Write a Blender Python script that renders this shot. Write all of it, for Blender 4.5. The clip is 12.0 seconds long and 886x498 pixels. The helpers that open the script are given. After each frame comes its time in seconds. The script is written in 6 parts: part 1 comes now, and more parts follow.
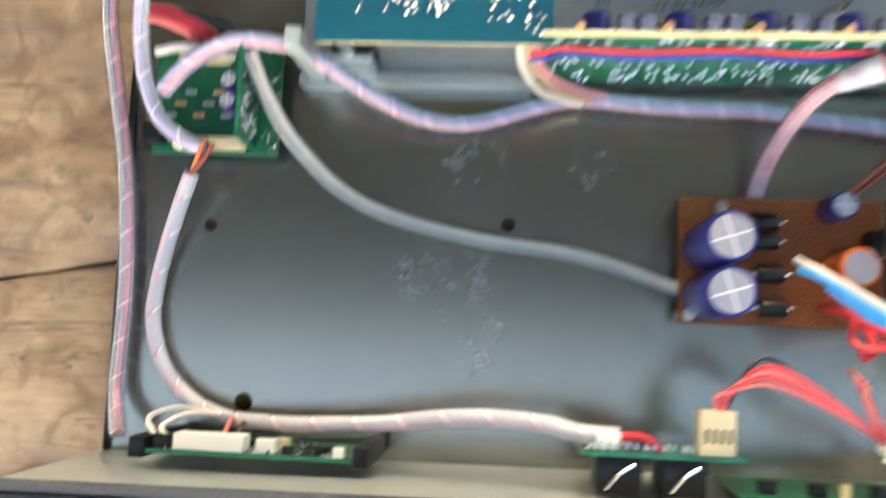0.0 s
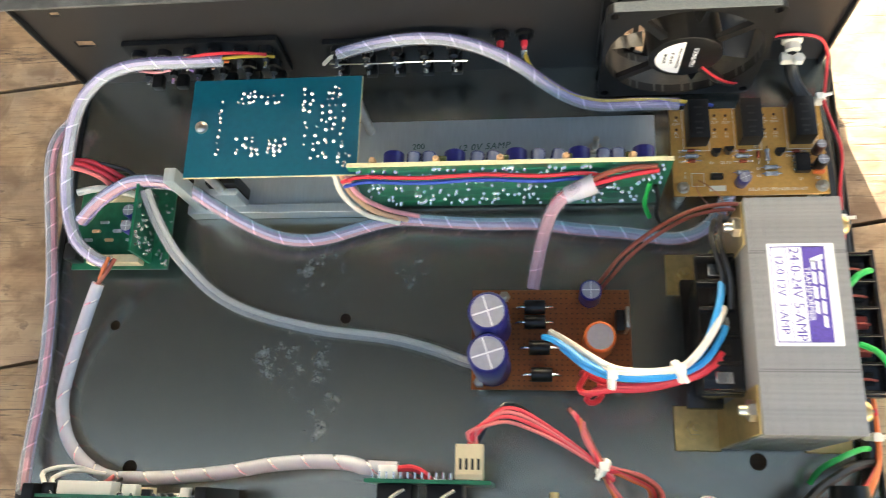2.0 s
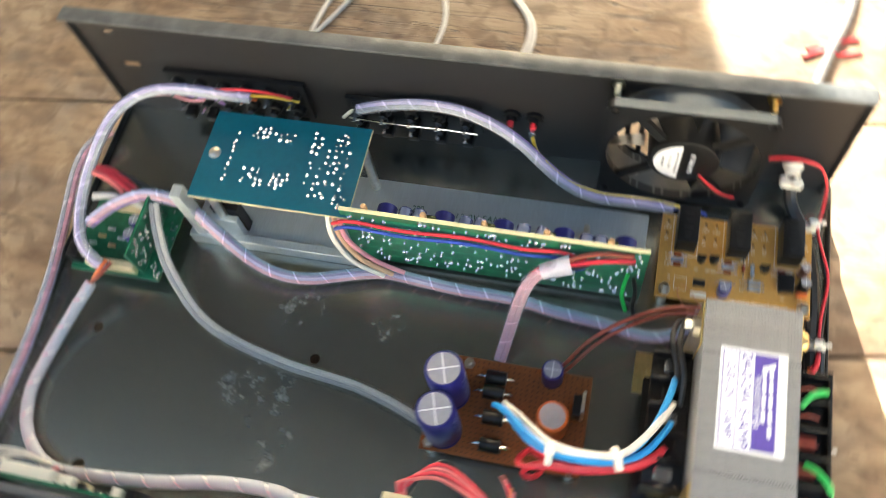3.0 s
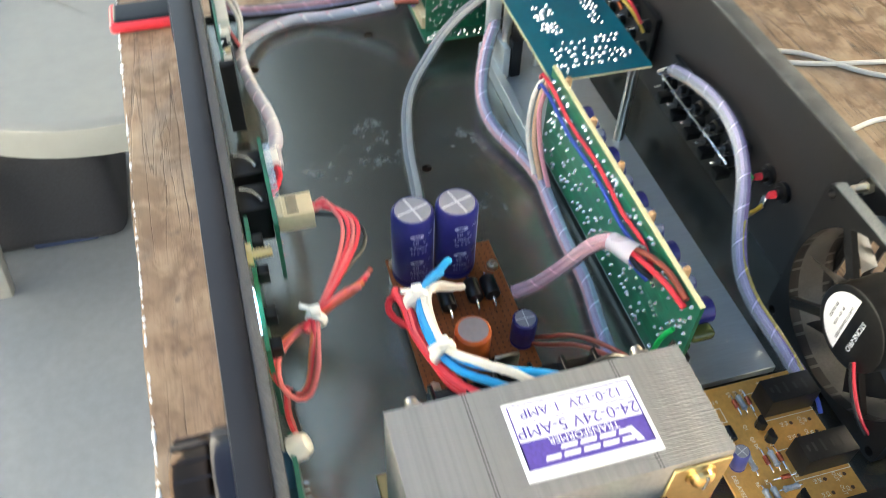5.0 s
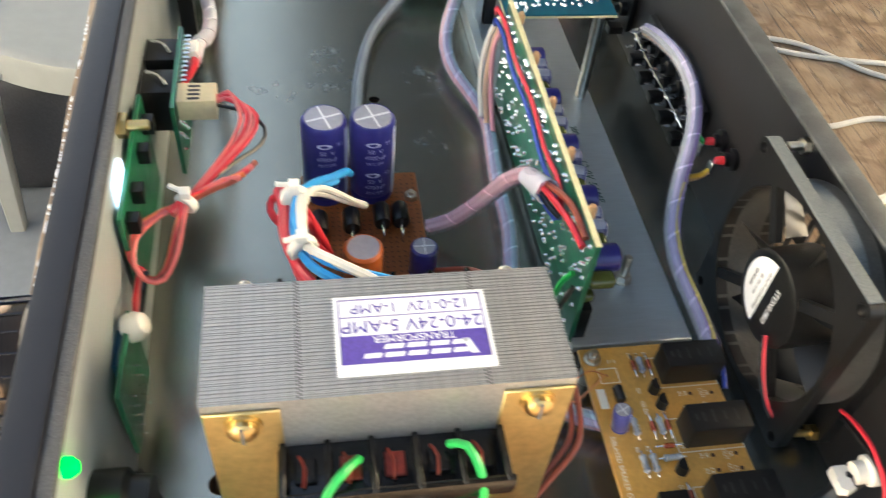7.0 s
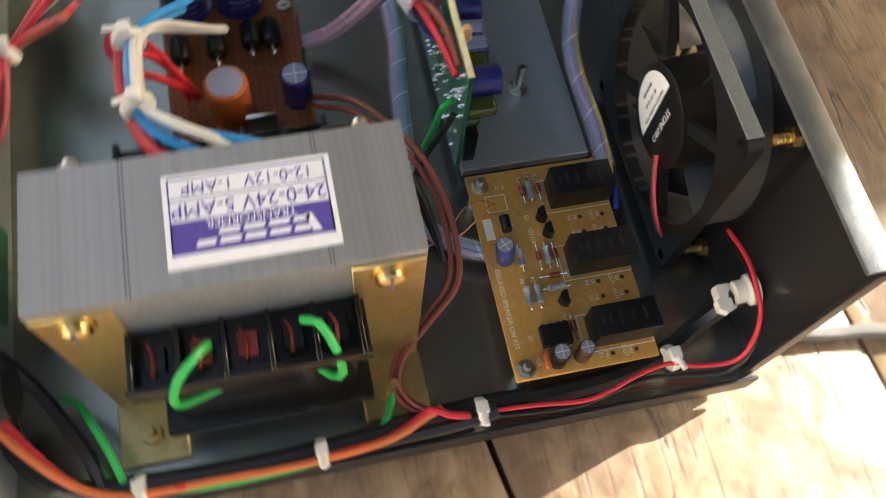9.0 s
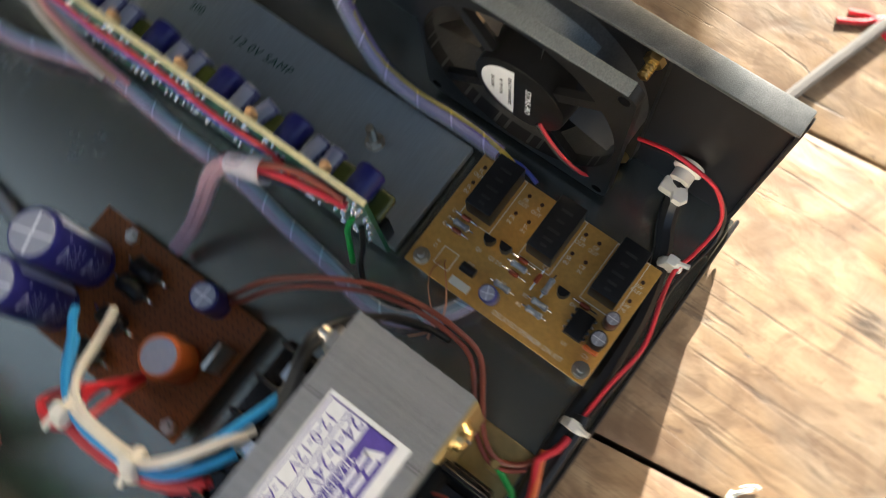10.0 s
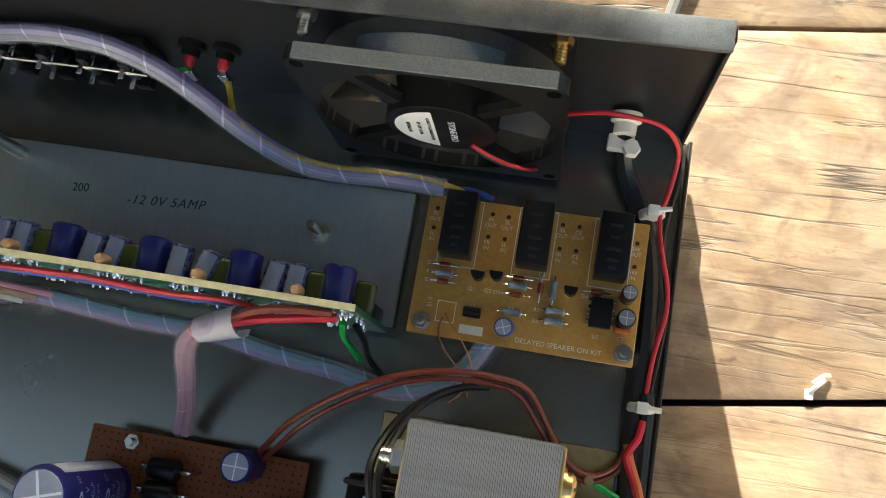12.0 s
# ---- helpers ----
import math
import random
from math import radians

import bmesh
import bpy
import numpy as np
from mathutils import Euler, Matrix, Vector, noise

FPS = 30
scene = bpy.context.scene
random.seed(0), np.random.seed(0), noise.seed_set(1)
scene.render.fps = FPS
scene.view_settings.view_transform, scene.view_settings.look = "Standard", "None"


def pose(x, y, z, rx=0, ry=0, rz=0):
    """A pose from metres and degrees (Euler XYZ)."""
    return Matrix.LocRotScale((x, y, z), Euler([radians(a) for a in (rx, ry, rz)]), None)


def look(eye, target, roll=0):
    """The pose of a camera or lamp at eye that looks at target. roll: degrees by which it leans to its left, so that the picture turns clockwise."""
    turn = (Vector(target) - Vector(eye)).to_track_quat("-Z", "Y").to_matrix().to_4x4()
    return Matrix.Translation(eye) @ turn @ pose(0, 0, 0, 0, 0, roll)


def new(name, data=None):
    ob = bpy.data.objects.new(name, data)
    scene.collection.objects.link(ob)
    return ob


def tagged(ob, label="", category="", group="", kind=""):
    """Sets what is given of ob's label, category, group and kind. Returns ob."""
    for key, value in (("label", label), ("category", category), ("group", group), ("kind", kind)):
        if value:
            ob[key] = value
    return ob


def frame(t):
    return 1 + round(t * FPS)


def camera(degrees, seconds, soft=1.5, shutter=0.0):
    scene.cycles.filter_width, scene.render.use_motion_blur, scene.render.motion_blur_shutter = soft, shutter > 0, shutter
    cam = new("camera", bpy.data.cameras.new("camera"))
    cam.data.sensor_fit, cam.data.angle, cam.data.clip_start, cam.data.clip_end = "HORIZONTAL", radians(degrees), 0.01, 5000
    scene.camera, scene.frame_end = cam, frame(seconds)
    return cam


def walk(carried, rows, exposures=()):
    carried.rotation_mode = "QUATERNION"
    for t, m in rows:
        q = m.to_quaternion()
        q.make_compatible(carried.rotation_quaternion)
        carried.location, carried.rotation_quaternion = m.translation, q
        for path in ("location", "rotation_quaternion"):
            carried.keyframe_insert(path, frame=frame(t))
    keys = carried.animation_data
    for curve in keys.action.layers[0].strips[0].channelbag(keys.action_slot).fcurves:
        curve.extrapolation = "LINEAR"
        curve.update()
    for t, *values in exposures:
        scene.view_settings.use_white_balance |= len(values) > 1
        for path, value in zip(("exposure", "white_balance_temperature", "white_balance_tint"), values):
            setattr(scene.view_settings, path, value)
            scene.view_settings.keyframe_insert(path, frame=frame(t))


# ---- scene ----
cam = camera(56.0, 12.0, soft=0.9, shutter=0.8)
ROWS = [
    (0.0, 0.02795, 0.01021, 0.3429, 0.00324, 0.0408, 0.04549, -36.83),
    (0.5, 0.06869, -0.00406, 0.37964, 0.03793, 0.06149, 0.08851, -23.21),
    (1.0, 0.09793, -0.01636, 0.40159, 0.06614, 0.05601, 0.11219, -23.31),
    (1.5, 0.1146, -0.0236, 0.40867, 0.07968, 0.0586, 0.12227, -22.57),
    (2.0, 0.12744, -0.03909, 0.41507, 0.09227, 0.05173, 0.13132, -20.71),
    (2.5, 0.14821, -0.0456, 0.42499, 0.10691, 0.05441, 0.14519, -21.61),
    (2.7, 0.14977, -0.06083, 0.4213, 0.10642, 0.05391, 0.14752, -17.84),
    (4.3, 0.30564, -0.03983, 0.3533, 0.15337, 0.03328, 0.10537, -0.98),
    (4.5, 0.31679, -0.03898, 0.34164, 0.14913, 0.03001, 0.10262, -0.13),
    (5.0, 0.3369, -0.03045, 0.29794, 0.14612, 0.02924, 0.07424, 2.09),
    (5.5, 0.34244, -0.01784, 0.2744, 0.14822, 0.03409, 0.05173, 4.55),
    (6.0, 0.35159, -0.00368, 0.26847, 0.15476, 0.0365, 0.04566, 3.69),
    (6.5, 0.35877, 0.00708, 0.26486, 0.15888, 0.0414, 0.0438, 3.83),
    (7.0, 0.36085, 0.02242, 0.26069, 0.16364, 0.06829, 0.03932, 6.62),
    (7.2, 0.36152, 0.02831, 0.26067, 0.16765, 0.07201, 0.03593, 6.26),
    (8.8, 0.34196, 0.05835, 0.26234, 0.20608, 0.10404, -0.0012, 9.72),
    (9.0, 0.3296, 0.06192, 0.26741, 0.21159, 0.10577, -0.00489, 9.09),
    (9.5, 0.29616, 0.07024, 0.27984, 0.20319, 0.11944, -0.00111, -10.91),
    (10.0, 0.26515, 0.07692, 0.29412, 0.20139, 0.12801, 0.00546, -14.86),
    (10.5, 0.24589, 0.0945, 0.29092, 0.1889, 0.14364, 0.00051, -31.11),
    (11.0, 0.24235, 0.09224, 0.2854, 0.19509, 0.14551, -0.00603, -31.78),
    (11.5, 0.24324, 0.09304, 0.28516, 0.19765, 0.14677, -0.00644, -30.96),
    (12.0, 0.24071, 0.08978, 0.28908, 0.19936, 0.14875, -0.00215, -25.8),
]
EXPOSURES = [(0.0, 3.52, 6250, 7), (1.0, 3.4, 6250, 6), (2.5, 3.12, 6250, 6), (4.5, 3.28, 5850, 4), (5.5, 3.14, 5950, 5), (7.0, 3.04, 6200, 7), (9.0, 2.25, 6250, 10), (12.0, 1.9, 6000, 3)]
walk(cam, [(t, look((ex, ey, ez), (tx, ty, tz), roll)) for t, ex, ey, ez, tx, ty, tz, roll in ROWS], EXPOSURES)

# ---- light: low sun from behind the rear panel, open sky, an added wall that shades the bench ----
SUN_EL = radians(27)
SUN_TO = Vector((-0.29 * math.cos(SUN_EL), 0.957 * math.cos(SUN_EL), math.sin(SUN_EL)))
world = bpy.data.worlds.new("sky")
scene.world = world
world.use_nodes = True
wn = world.node_tree
sky = wn.nodes.new("ShaderNodeTexSky")
sky.sky_type, sky.sun_disc = "NISHITA", False
sky.sun_elevation, sky.sun_rotation = SUN_EL, math.atan2(SUN_TO.x, SUN_TO.y)
sky.air_density, sky.dust_density, sky.ozone_density = 1.4, 10.0, 0.4
wn.links.new(sky.outputs[0], wn.nodes["Background"].inputs[0])
wn.nodes["Background"].inputs[1].default_value = 0.08
sun_data = bpy.data.lights.new("sun", "SUN")
sun_data.energy, sun_data.angle, sun_data.color = 5.0, radians(0.5), (1.0, 0.93, 0.82)
sun = new("sun", sun_data)
sun.matrix_world = look(SUN_TO * 5, (0, 0, 0))

MM = 0.001


# ---- materials ----
def material(name, color, rough=0.5, metal=0.0, coat=0.0, grain=0.0, scale=400.0, bump=0.0, bscale=900.0, alpha=1.0, spec=0.5,
             patch=0.0, pscale=30.0, other=None, stretch=(1, 1, 1), island=0.0, transmission=0.0):
    """A surface with fine grain, larger patches towards another colour, and relief; scales are per metre."""
    m = bpy.data.materials.new(name)
    m.use_nodes = True
    n, l = m.node_tree.nodes, m.node_tree.links
    b = n["Principled BSDF"]
    b.inputs["Base Color"].default_value = (*color, 1)
    b.inputs["Roughness"].default_value, b.inputs["Metallic"].default_value = rough, metal
    b.inputs["Coat Weight"].default_value, b.inputs["Alpha"].default_value = coat, alpha
    b.inputs["Specular IOR Level"].default_value = spec
    b.inputs["Transmission Weight"].default_value = transmission
    co = n.new("ShaderNodeTexCoord")
    mp = n.new("ShaderNodeMapping")
    mp.inputs["Scale"].default_value = stretch
    l.new(co.outputs["Object"], mp.inputs[0])
    col = None

    def tex(sc, detail=4.0):
        t = n.new("ShaderNodeTexNoise")
        t.inputs["Scale"].default_value, t.inputs["Detail"].default_value = sc, detail
        l.new(mp.outputs[0], t.inputs["Vector"])
        return t

    def mix(a, bcol, fac, mode="MIX"):
        x = n.new("ShaderNodeMix")
        x.data_type, x.blend_type = "RGBA", mode
        if isinstance(a, tuple):
            x.inputs[6].default_value = (*a, 1)
        else:
            l.new(a, x.inputs[6])
        if isinstance(bcol, tuple):
            x.inputs[7].default_value = (*bcol, 1)
        else:
            l.new(bcol, x.inputs[7])
        if isinstance(fac, float):
            x.inputs[0].default_value = fac
        else:
            l.new(fac, x.inputs[0])
        return x.outputs[2]

    col = tuple(color)
    if patch:
        t = tex(pscale, 5.0)
        r = n.new("ShaderNodeMapRange")
        r.inputs[1].default_value, r.inputs[2].default_value = 0.42, 0.7
        r.inputs[4].default_value = patch
        l.new(t.outputs[0], r.inputs[0])
        col = mix(col, other or tuple(min(1, c * 1.6 + 0.02) for c in color), r.outputs[0])
        rr = n.new("ShaderNodeMapRange")
        rr.inputs[3].default_value, rr.inputs[4].default_value = rough, min(1, rough + 0.25 * patch)
        l.new(r.outputs[0], rr.inputs[0])
        l.new(rr.outputs[0], b.inputs["Roughness"])
    if grain:
        t = tex(scale, 3.0)
        r = n.new("ShaderNodeMapRange")
        r.inputs[1].default_value, r.inputs[2].default_value = 0.3, 0.7
        r.inputs[3].default_value, r.inputs[4].default_value = 1 - grain, 1 + grain
        l.new(t.outputs[0], r.inputs[0])
        x = n.new("ShaderNodeVectorMath")
        x.operation = "SCALE"
        if isinstance(col, tuple):
            x.inputs[0].default_value = col
        else:
            l.new(col, x.inputs[0])
        l.new(r.outputs[0], x.inputs["Scale"])
        col = x.outputs[0]
    if not isinstance(col, tuple):
        l.new(col, b.inputs["Base Color"])
    if bump:
        t = tex(bscale, 3.0)
        bp = n.new("ShaderNodeBump")
        bp.inputs["Strength"].default_value, bp.inputs["Distance"].default_value = bump, 0.0004
        l.new(t.outputs[0], bp.inputs["Height"])
        l.new(bp.outputs[0], b.inputs["Normal"])
    return m


def wood_material():
    """Old bare planks: long grain, pale weathering, dark pores and cracks."""
    m = material("weathered_wood", (0.33, 0.22, 0.13), 0.5)
    n, l = m.node_tree.nodes, m.node_tree.links
    b = n["Principled BSDF"]
    co = n.new("ShaderNodeTexCoord")
    info = n.new("ShaderNodeObjectInfo")
    shift = n.new("ShaderNodeVectorMath")
    l.new(co.outputs["Object"], shift.inputs[0])
    off = n.new("ShaderNodeVectorMath")
    off.operation = "SCALE"
    off.inputs[0].default_value = (3.1, 1.7, 0)
    l.new(info.outputs["Random"], off.inputs["Scale"])
    l.new(off.outputs[0], shift.inputs[1])

    def noise_at(scale, stretch, detail=6.0, dist=0.0):
        mp = n.new("ShaderNodeMapping")
        mp.inputs["Scale"].default_value = stretch
        mp.inputs["Rotation"].default_value = (0, 0, radians(-7))
        l.new(shift.outputs[0], mp.inputs[0])
        t = n.new("ShaderNodeTexNoise")
        t.inputs["Scale"].default_value, t.inputs["Detail"].default_value, t.inputs["Distortion"].default_value = scale, detail, dist
        l.new(mp.outputs[0], t.inputs["Vector"])
        return t.outputs[0]

    def ramp(src, stops):
        r = n.new("ShaderNodeValToRGB")
        e = r.color_ramp.elements
        e[0].position, e[0].color = stops[0][0], (*stops[0][1], 1)
        e[1].position, e[1].color = stops[-1][0], (*stops[-1][1], 1)
        for p, c in stops[1:-1]:
            e.new(p).color = (*c, 1)
        l.new(src, r.inputs[0])
        return r.outputs[0]

    def mixc(a, c, f, mode="MIX"):
        x = n.new("ShaderNodeMix")
        x.data_type, x.blend_type = "RGBA", mode
        l.new(a, x.inputs[6])
        l.new(c, x.inputs[7]) if not isinstance(c, tuple) else setattr(x.inputs[7], "default_value", (*c, 1))
        l.new(f, x.inputs[0]) if not isinstance(f, float) else setattr(x.inputs[0], "default_value", f)
        return x.outputs[2]

    grain = noise_at(60, (0.75, 1.25, 1), 10, 0.6)
    base = ramp(grain, [(0.30, (0.15, 0.088, 0.046)), (0.5, (0.29, 0.19, 0.108)), (0.72, (0.42, 0.30, 0.18))])
    worn = noise_at(11, (0.8, 1.3, 1), 8, 0.8)
    base = mixc(base, (0.44, 0.33, 0.205), ramp(worn, [(0.48, (0, 0, 0)), (0.7, (0.8, 0.8, 0.8))]))
    red = noise_at(6, (0.7, 1, 1), 5)
    base = mixc(base, (0.25, 0.15, 0.085), ramp(red, [(0.5, (0, 0, 0)), (0.72, (0.5, 0.5, 0.5))]))
    grey = noise_at(26, (0.8, 1, 1), 9, 0.5)
    base = mixc(base, (0.21, 0.17, 0.13), ramp(grey, [(0.5, (0, 0, 0)), (0.66, (0.55, 0.55, 0.55))]))
    fibre = noise_at(420, (0.12, 2.0, 1), 5, 0.4)
    base = mixc(base, ramp(fibre, [(0.3, (0.42, 0.38, 0.35)), (0.52, (1, 1, 1)), (0.75, (1.2, 1.2, 1.18))]), 0.24, "MULTIPLY")
    crack = noise_at(34, (0.10, 2.0, 1), 7, 0.9)
    line = ramp(crack, [(0.489, (0, 0, 0)), (0.5, (1, 1, 1)), (0.511, (0, 0, 0))])
    gate = noise_at(10, (0.7, 1, 1), 2)
    line = mixc(line, ramp(gate, [(0.36, (0, 0, 0)), (0.48, (1, 1, 1))]), 1.0, "MULTIPLY")
    crack_fine = noise_at(90, (0.08, 2.0, 1), 5, 0.6)
    line_fine = ramp(crack_fine, [(0.49, (0, 0, 0)), (0.5, (0.45, 0.45, 0.45)), (0.51, (0, 0, 0))])
    base = mixc(base, (0.10, 0.065, 0.04), line_fine)
    base = mixc(base, (0.05, 0.033, 0.02), line)
    blot = noise_at(48, (0.9, 1, 1), 10, 1.2)
    base = mixc(base, (0.15, 0.09, 0.05), ramp(blot, [(0.49, (0, 0, 0)), (0.64, (0.65, 0.65, 0.65))]))
    speck = noise_at(150, (0.6, 1, 1), 3)
    base = mixc(base, (0.09, 0.055, 0.035), ramp(speck, [(0.65, (0, 0, 0)), (0.74, (0.7, 0.7, 0.7))]))
    l.new(base, b.inputs["Base Color"])
    gloss = n.new("ShaderNodeMapRange")
    gloss.inputs[1].default_value, gloss.inputs[2].default_value, gloss.inputs[3].default_value, gloss.inputs[4].default_value = 0.35, 0.65, 0.34, 0.7
    l.new(blot, gloss.inputs[0])
    l.new(gloss.outputs[0], b.inputs["Roughness"])
    bp = n.new("ShaderNodeBump")
    bp.inputs["Strength"].default_value, bp.inputs["Distance"].default_value = 0.6, 0.0012
    h = mixc(grain, line, 0.35, "SUBTRACT")
    l.new(h, bp.inputs["Height"])
    l.new(bp.outputs[0], b.inputs["Normal"])
    return m


def sleeve_material(name, tint, clear):
    """Milky polyethylene wrap: part see-through, part scattering, with a gloss."""
    m = bpy.data.materials.new(name)
    m.use_nodes = True
    n, l = m.node_tree.nodes, m.node_tree.links
    b = n["Principled BSDF"]
    b.inputs["Base Color"].default_value = (*tint, 1)
    b.inputs["Roughness"].default_value = 0.17
    tr = n.new("ShaderNodeBsdfTransparent")
    tl = n.new("ShaderNodeBsdfTranslucent")
    tl.inputs[0].default_value = (*tint, 1)
    a, c = n.new("ShaderNodeMixShader"), n.new("ShaderNodeMixShader")
    a.inputs[0].default_value, c.inputs[0].default_value = 0.3, clear
    l.new(b.outputs[0], a.inputs[1])
    l.new(tl.outputs[0], a.inputs[2])
    l.new(a.outputs[0], c.inputs[1])
    l.new(tr.outputs[0], c.inputs[2])
    l.new(c.outputs[0], n["Material Output"].inputs[0])
    return m


def glow_material(name, color, strength):
    m = material(name, color, 0.4)
    b = m.node_tree.nodes["Principled BSDF"]
    b.inputs["Emission Color"].default_value, b.inputs["Emission Strength"].default_value = (*color, 1), strength
    return m


WOOD = wood_material()
CEMENT = material("cement_floor", (0.17, 0.185, 0.20), 0.5, grain=0.05, scale=60, patch=0.6, pscale=3, other=(0.24, 0.25, 0.26), bump=0.3, bscale=150)
FILLWALL = material("pale_fill_wall", (0.44, 0.42, 0.38), 0.9, patch=0.4, pscale=1.5, other=(0.37, 0.35, 0.32), grain=0.06, scale=40)
GALV = material("pale_sheet_paint", (0.38, 0.415, 0.415), 0.30, metal=0.3, patch=0.4, pscale=40, other=(0.31, 0.34, 0.335))
PLASTER = material("shade_wall_plaster", (0.42, 0.40, 0.36), 0.9, patch=0.5, pscale=2, grain=0.1, scale=50)
FLOORPAINT = material("satin_grey_metal_paint", (0.36, 0.365, 0.31), 0.25, metal=0.92, patch=0.2, pscale=26, other=(0.29, 0.295, 0.25), grain=0.08, scale=1500, bump=0.025, bscale=2500)


def add_scuffs(m, spots):
    """Dusty pale scuff marks round some spots of the sheet (metres)."""
    n, l = m.node_tree.nodes, m.node_tree.links
    b = n["Principled BSDF"]
    old = b.inputs["Base Color"].links[0].from_socket
    co = n.new("ShaderNodeTexCoord")
    near = None
    for x, y, r in spots:
        d = n.new("ShaderNodeVectorMath")
        d.operation = "DISTANCE"
        d.inputs[1].default_value = (x, y, 0)
        l.new(co.outputs["Object"], d.inputs[0])
        k = n.new("ShaderNodeMapRange")
        k.inputs[1].default_value, k.inputs[2].default_value, k.inputs[3].default_value, k.inputs[4].default_value = r * 0.3, r, 1, 0
        l.new(d.outputs["Value"], k.inputs[0])
        if near is None:
            near = k.outputs[0]
        else:
            a = n.new("ShaderNodeMath")
            a.operation = "MAXIMUM"
            l.new(near, a.inputs[0])
            l.new(k.outputs[0], a.inputs[1])
            near = a.outputs[0]
    t = n.new("ShaderNodeTexNoise")
    t.inputs["Scale"].default_value, t.inputs["Detail"].default_value, t.inputs["Roughness"].default_value = 95, 8, 0.7
    l.new(co.outputs["Object"], t.inputs["Vector"])
    k = n.new("ShaderNodeMapRange")
    k.inputs[1].default_value, k.inputs[2].default_value = 0.48, 0.75
    l.new(t.outputs[0], k.inputs[0])
    f = n.new("ShaderNodeMath")
    f.operation = "MULTIPLY"
    l.new(near, f.inputs[0])
    l.new(k.outputs[0], f.inputs[1])
    x = n.new("ShaderNodeMix")
    x.data_type = "RGBA"
    l.new(f.outputs[0], x.inputs[0])
    l.new(old, x.inputs[6])
    x.inputs[7].default_value = (0.33, 0.34, 0.325, 1)
    l.new(x.outputs[2], b.inputs["Base Color"])
    mt = n.new("ShaderNodeMapRange")
    mt.inputs[3].default_value, mt.inputs[4].default_value = b.inputs["Metallic"].default_value, 0.1
    l.new(f.outputs[0], mt.inputs[0])
    l.new(mt.outputs[0], b.inputs["Metallic"])


add_scuffs(FLOORPAINT, ((0.004, 0.034, 0.03), (0.011, 0.08, 0.022), (0.018, 0.006, 0.02), (-0.012, 0.034, 0.018), (0.06, 0.082, 0.014)))
# brown patch colour imitates light bounced from the sunlit wood
BLACKPAINT = material("black_powder_coat", (0.017, 0.0165, 0.0165), 0.34, spec=0.38, patch=0.35, pscale=25, other=(0.024, 0.019, 0.015), grain=0.3, scale=2600, bump=0.22, bscale=3000)
EDGEMETAL = material("worn_black_edge", (0.075, 0.08, 0.08), 0.38, metal=0.3, patch=0.5, pscale=90, other=(0.2, 0.2, 0.2), grain=0.25, scale=2600, bump=0.2, bscale=3200)
FACIA = material("front_panel_plastic", (0.012, 0.011, 0.012), 0.35, patch=0.2, bump=0.1)
FACIAGREY = material("pressed_grey_edge", (0.07, 0.07, 0.07), 0.55, grain=0.35, scale=2200, bump=0.9, bscale=1800)
ALU = material("satin_aluminium", (0.55, 0.60, 0.61), 0.30, metal=0.55, grain=0.05, scale=260, stretch=(5, 0.5, 1), bump=0.05, bscale=300, patch=0.4, pscale=16, other=(0.50, 0.53, 0.52))
STEEL = material("bright_steel", (0.68, 0.64, 0.55), 0.28, metal=1.0, grain=0.1)
BRASS = material("yellow_zinc_steel", (0.60, 0.46, 0.20), 0.34, metal=0.9, patch=0.6, pscale=40, other=(0.42, 0.33, 0.17), grain=0.12, scale=300)
GOLD = material("gold_brass_screw", (0.65, 0.47, 0.2), 0.3, metal=1.0)
LAMINATE = material("transformer_steel_sheet", (0.42, 0.42, 0.41), 0.42, metal=0.6, grain=0.1, scale=700, patch=0.4, pscale=30, other=(0.29, 0.27, 0.25))
LAMGAP = material("lacquered_gap", (0.13, 0.127, 0.12), 0.6)
COPPERRED = material("red_enamelled_copper", (0.20, 0.028, 0.018), 0.35, metal=0.3, grain=0.2)
BOBBIN = material("black_bobbin_plastic", (0.009, 0.008, 0.007), 0.24, spec=0.35, bump=0.25, bscale=700)
TEAL = material("teal_solder_mask", (0.004, 0.080, 0.118), 0.34, coat=0.08, patch=0.3, pscale=90, other=(0.006, 0.105, 0.15), grain=0.08)
GREEN = material("green_solder_mask", (0.01, 0.11, 0.05), 0.28, coat=0.3, patch=0.6, pscale=160, other=(0.02, 0.17, 0.09), grain=0.12)
BOARDEDGE = material("board_edge_fibre", (0.62, 0.55, 0.32), 0.6, grain=0.1)
PHENOLIC = material("yellow_brown_phenolic", (0.57, 0.30, 0.065), 0.30, coat=0.3, patch=0.5, pscale=60, other=(0.58, 0.345, 0.10), grain=0.1, scale=600)
PERF = material("orange_phenolic", (0.27, 0.085, 0.022), 0.45, spec=0.3, patch=0.5, pscale=50, other=(0.21, 0.065, 0.018), grain=0.12, scale=500)
PERFHOLE = material("board_hole_dark", (0.06, 0.025, 0.012), 0.8)
CAPBLUE = material("dark_blue_sleeve", (0.022, 0.022, 0.16), 0.28, grain=0.1)
CAPVIOLET = material("violet_blue_sleeve", (0.07, 0.075, 0.26), 0.3)
CROSSMETAL = material("pressed_cross_edge", (0.85, 0.85, 0.86), 0.3, metal=0.3)
CAPSILVER = material("capacitor_top_metal", (0.40, 0.40, 0.45), 0.36, metal=0.6, grain=0.06)
CAPGREEN = material("olive_green_film", (0.06, 0.075, 0.015), 0.25, coat=0.4)
CAPORANGE = material("orange_sleeve", (0.62, 0.14, 0.03), 0.33)
CAPPALE = material("pale_lilac_print", (0.52, 0.54, 0.70), 0.4)
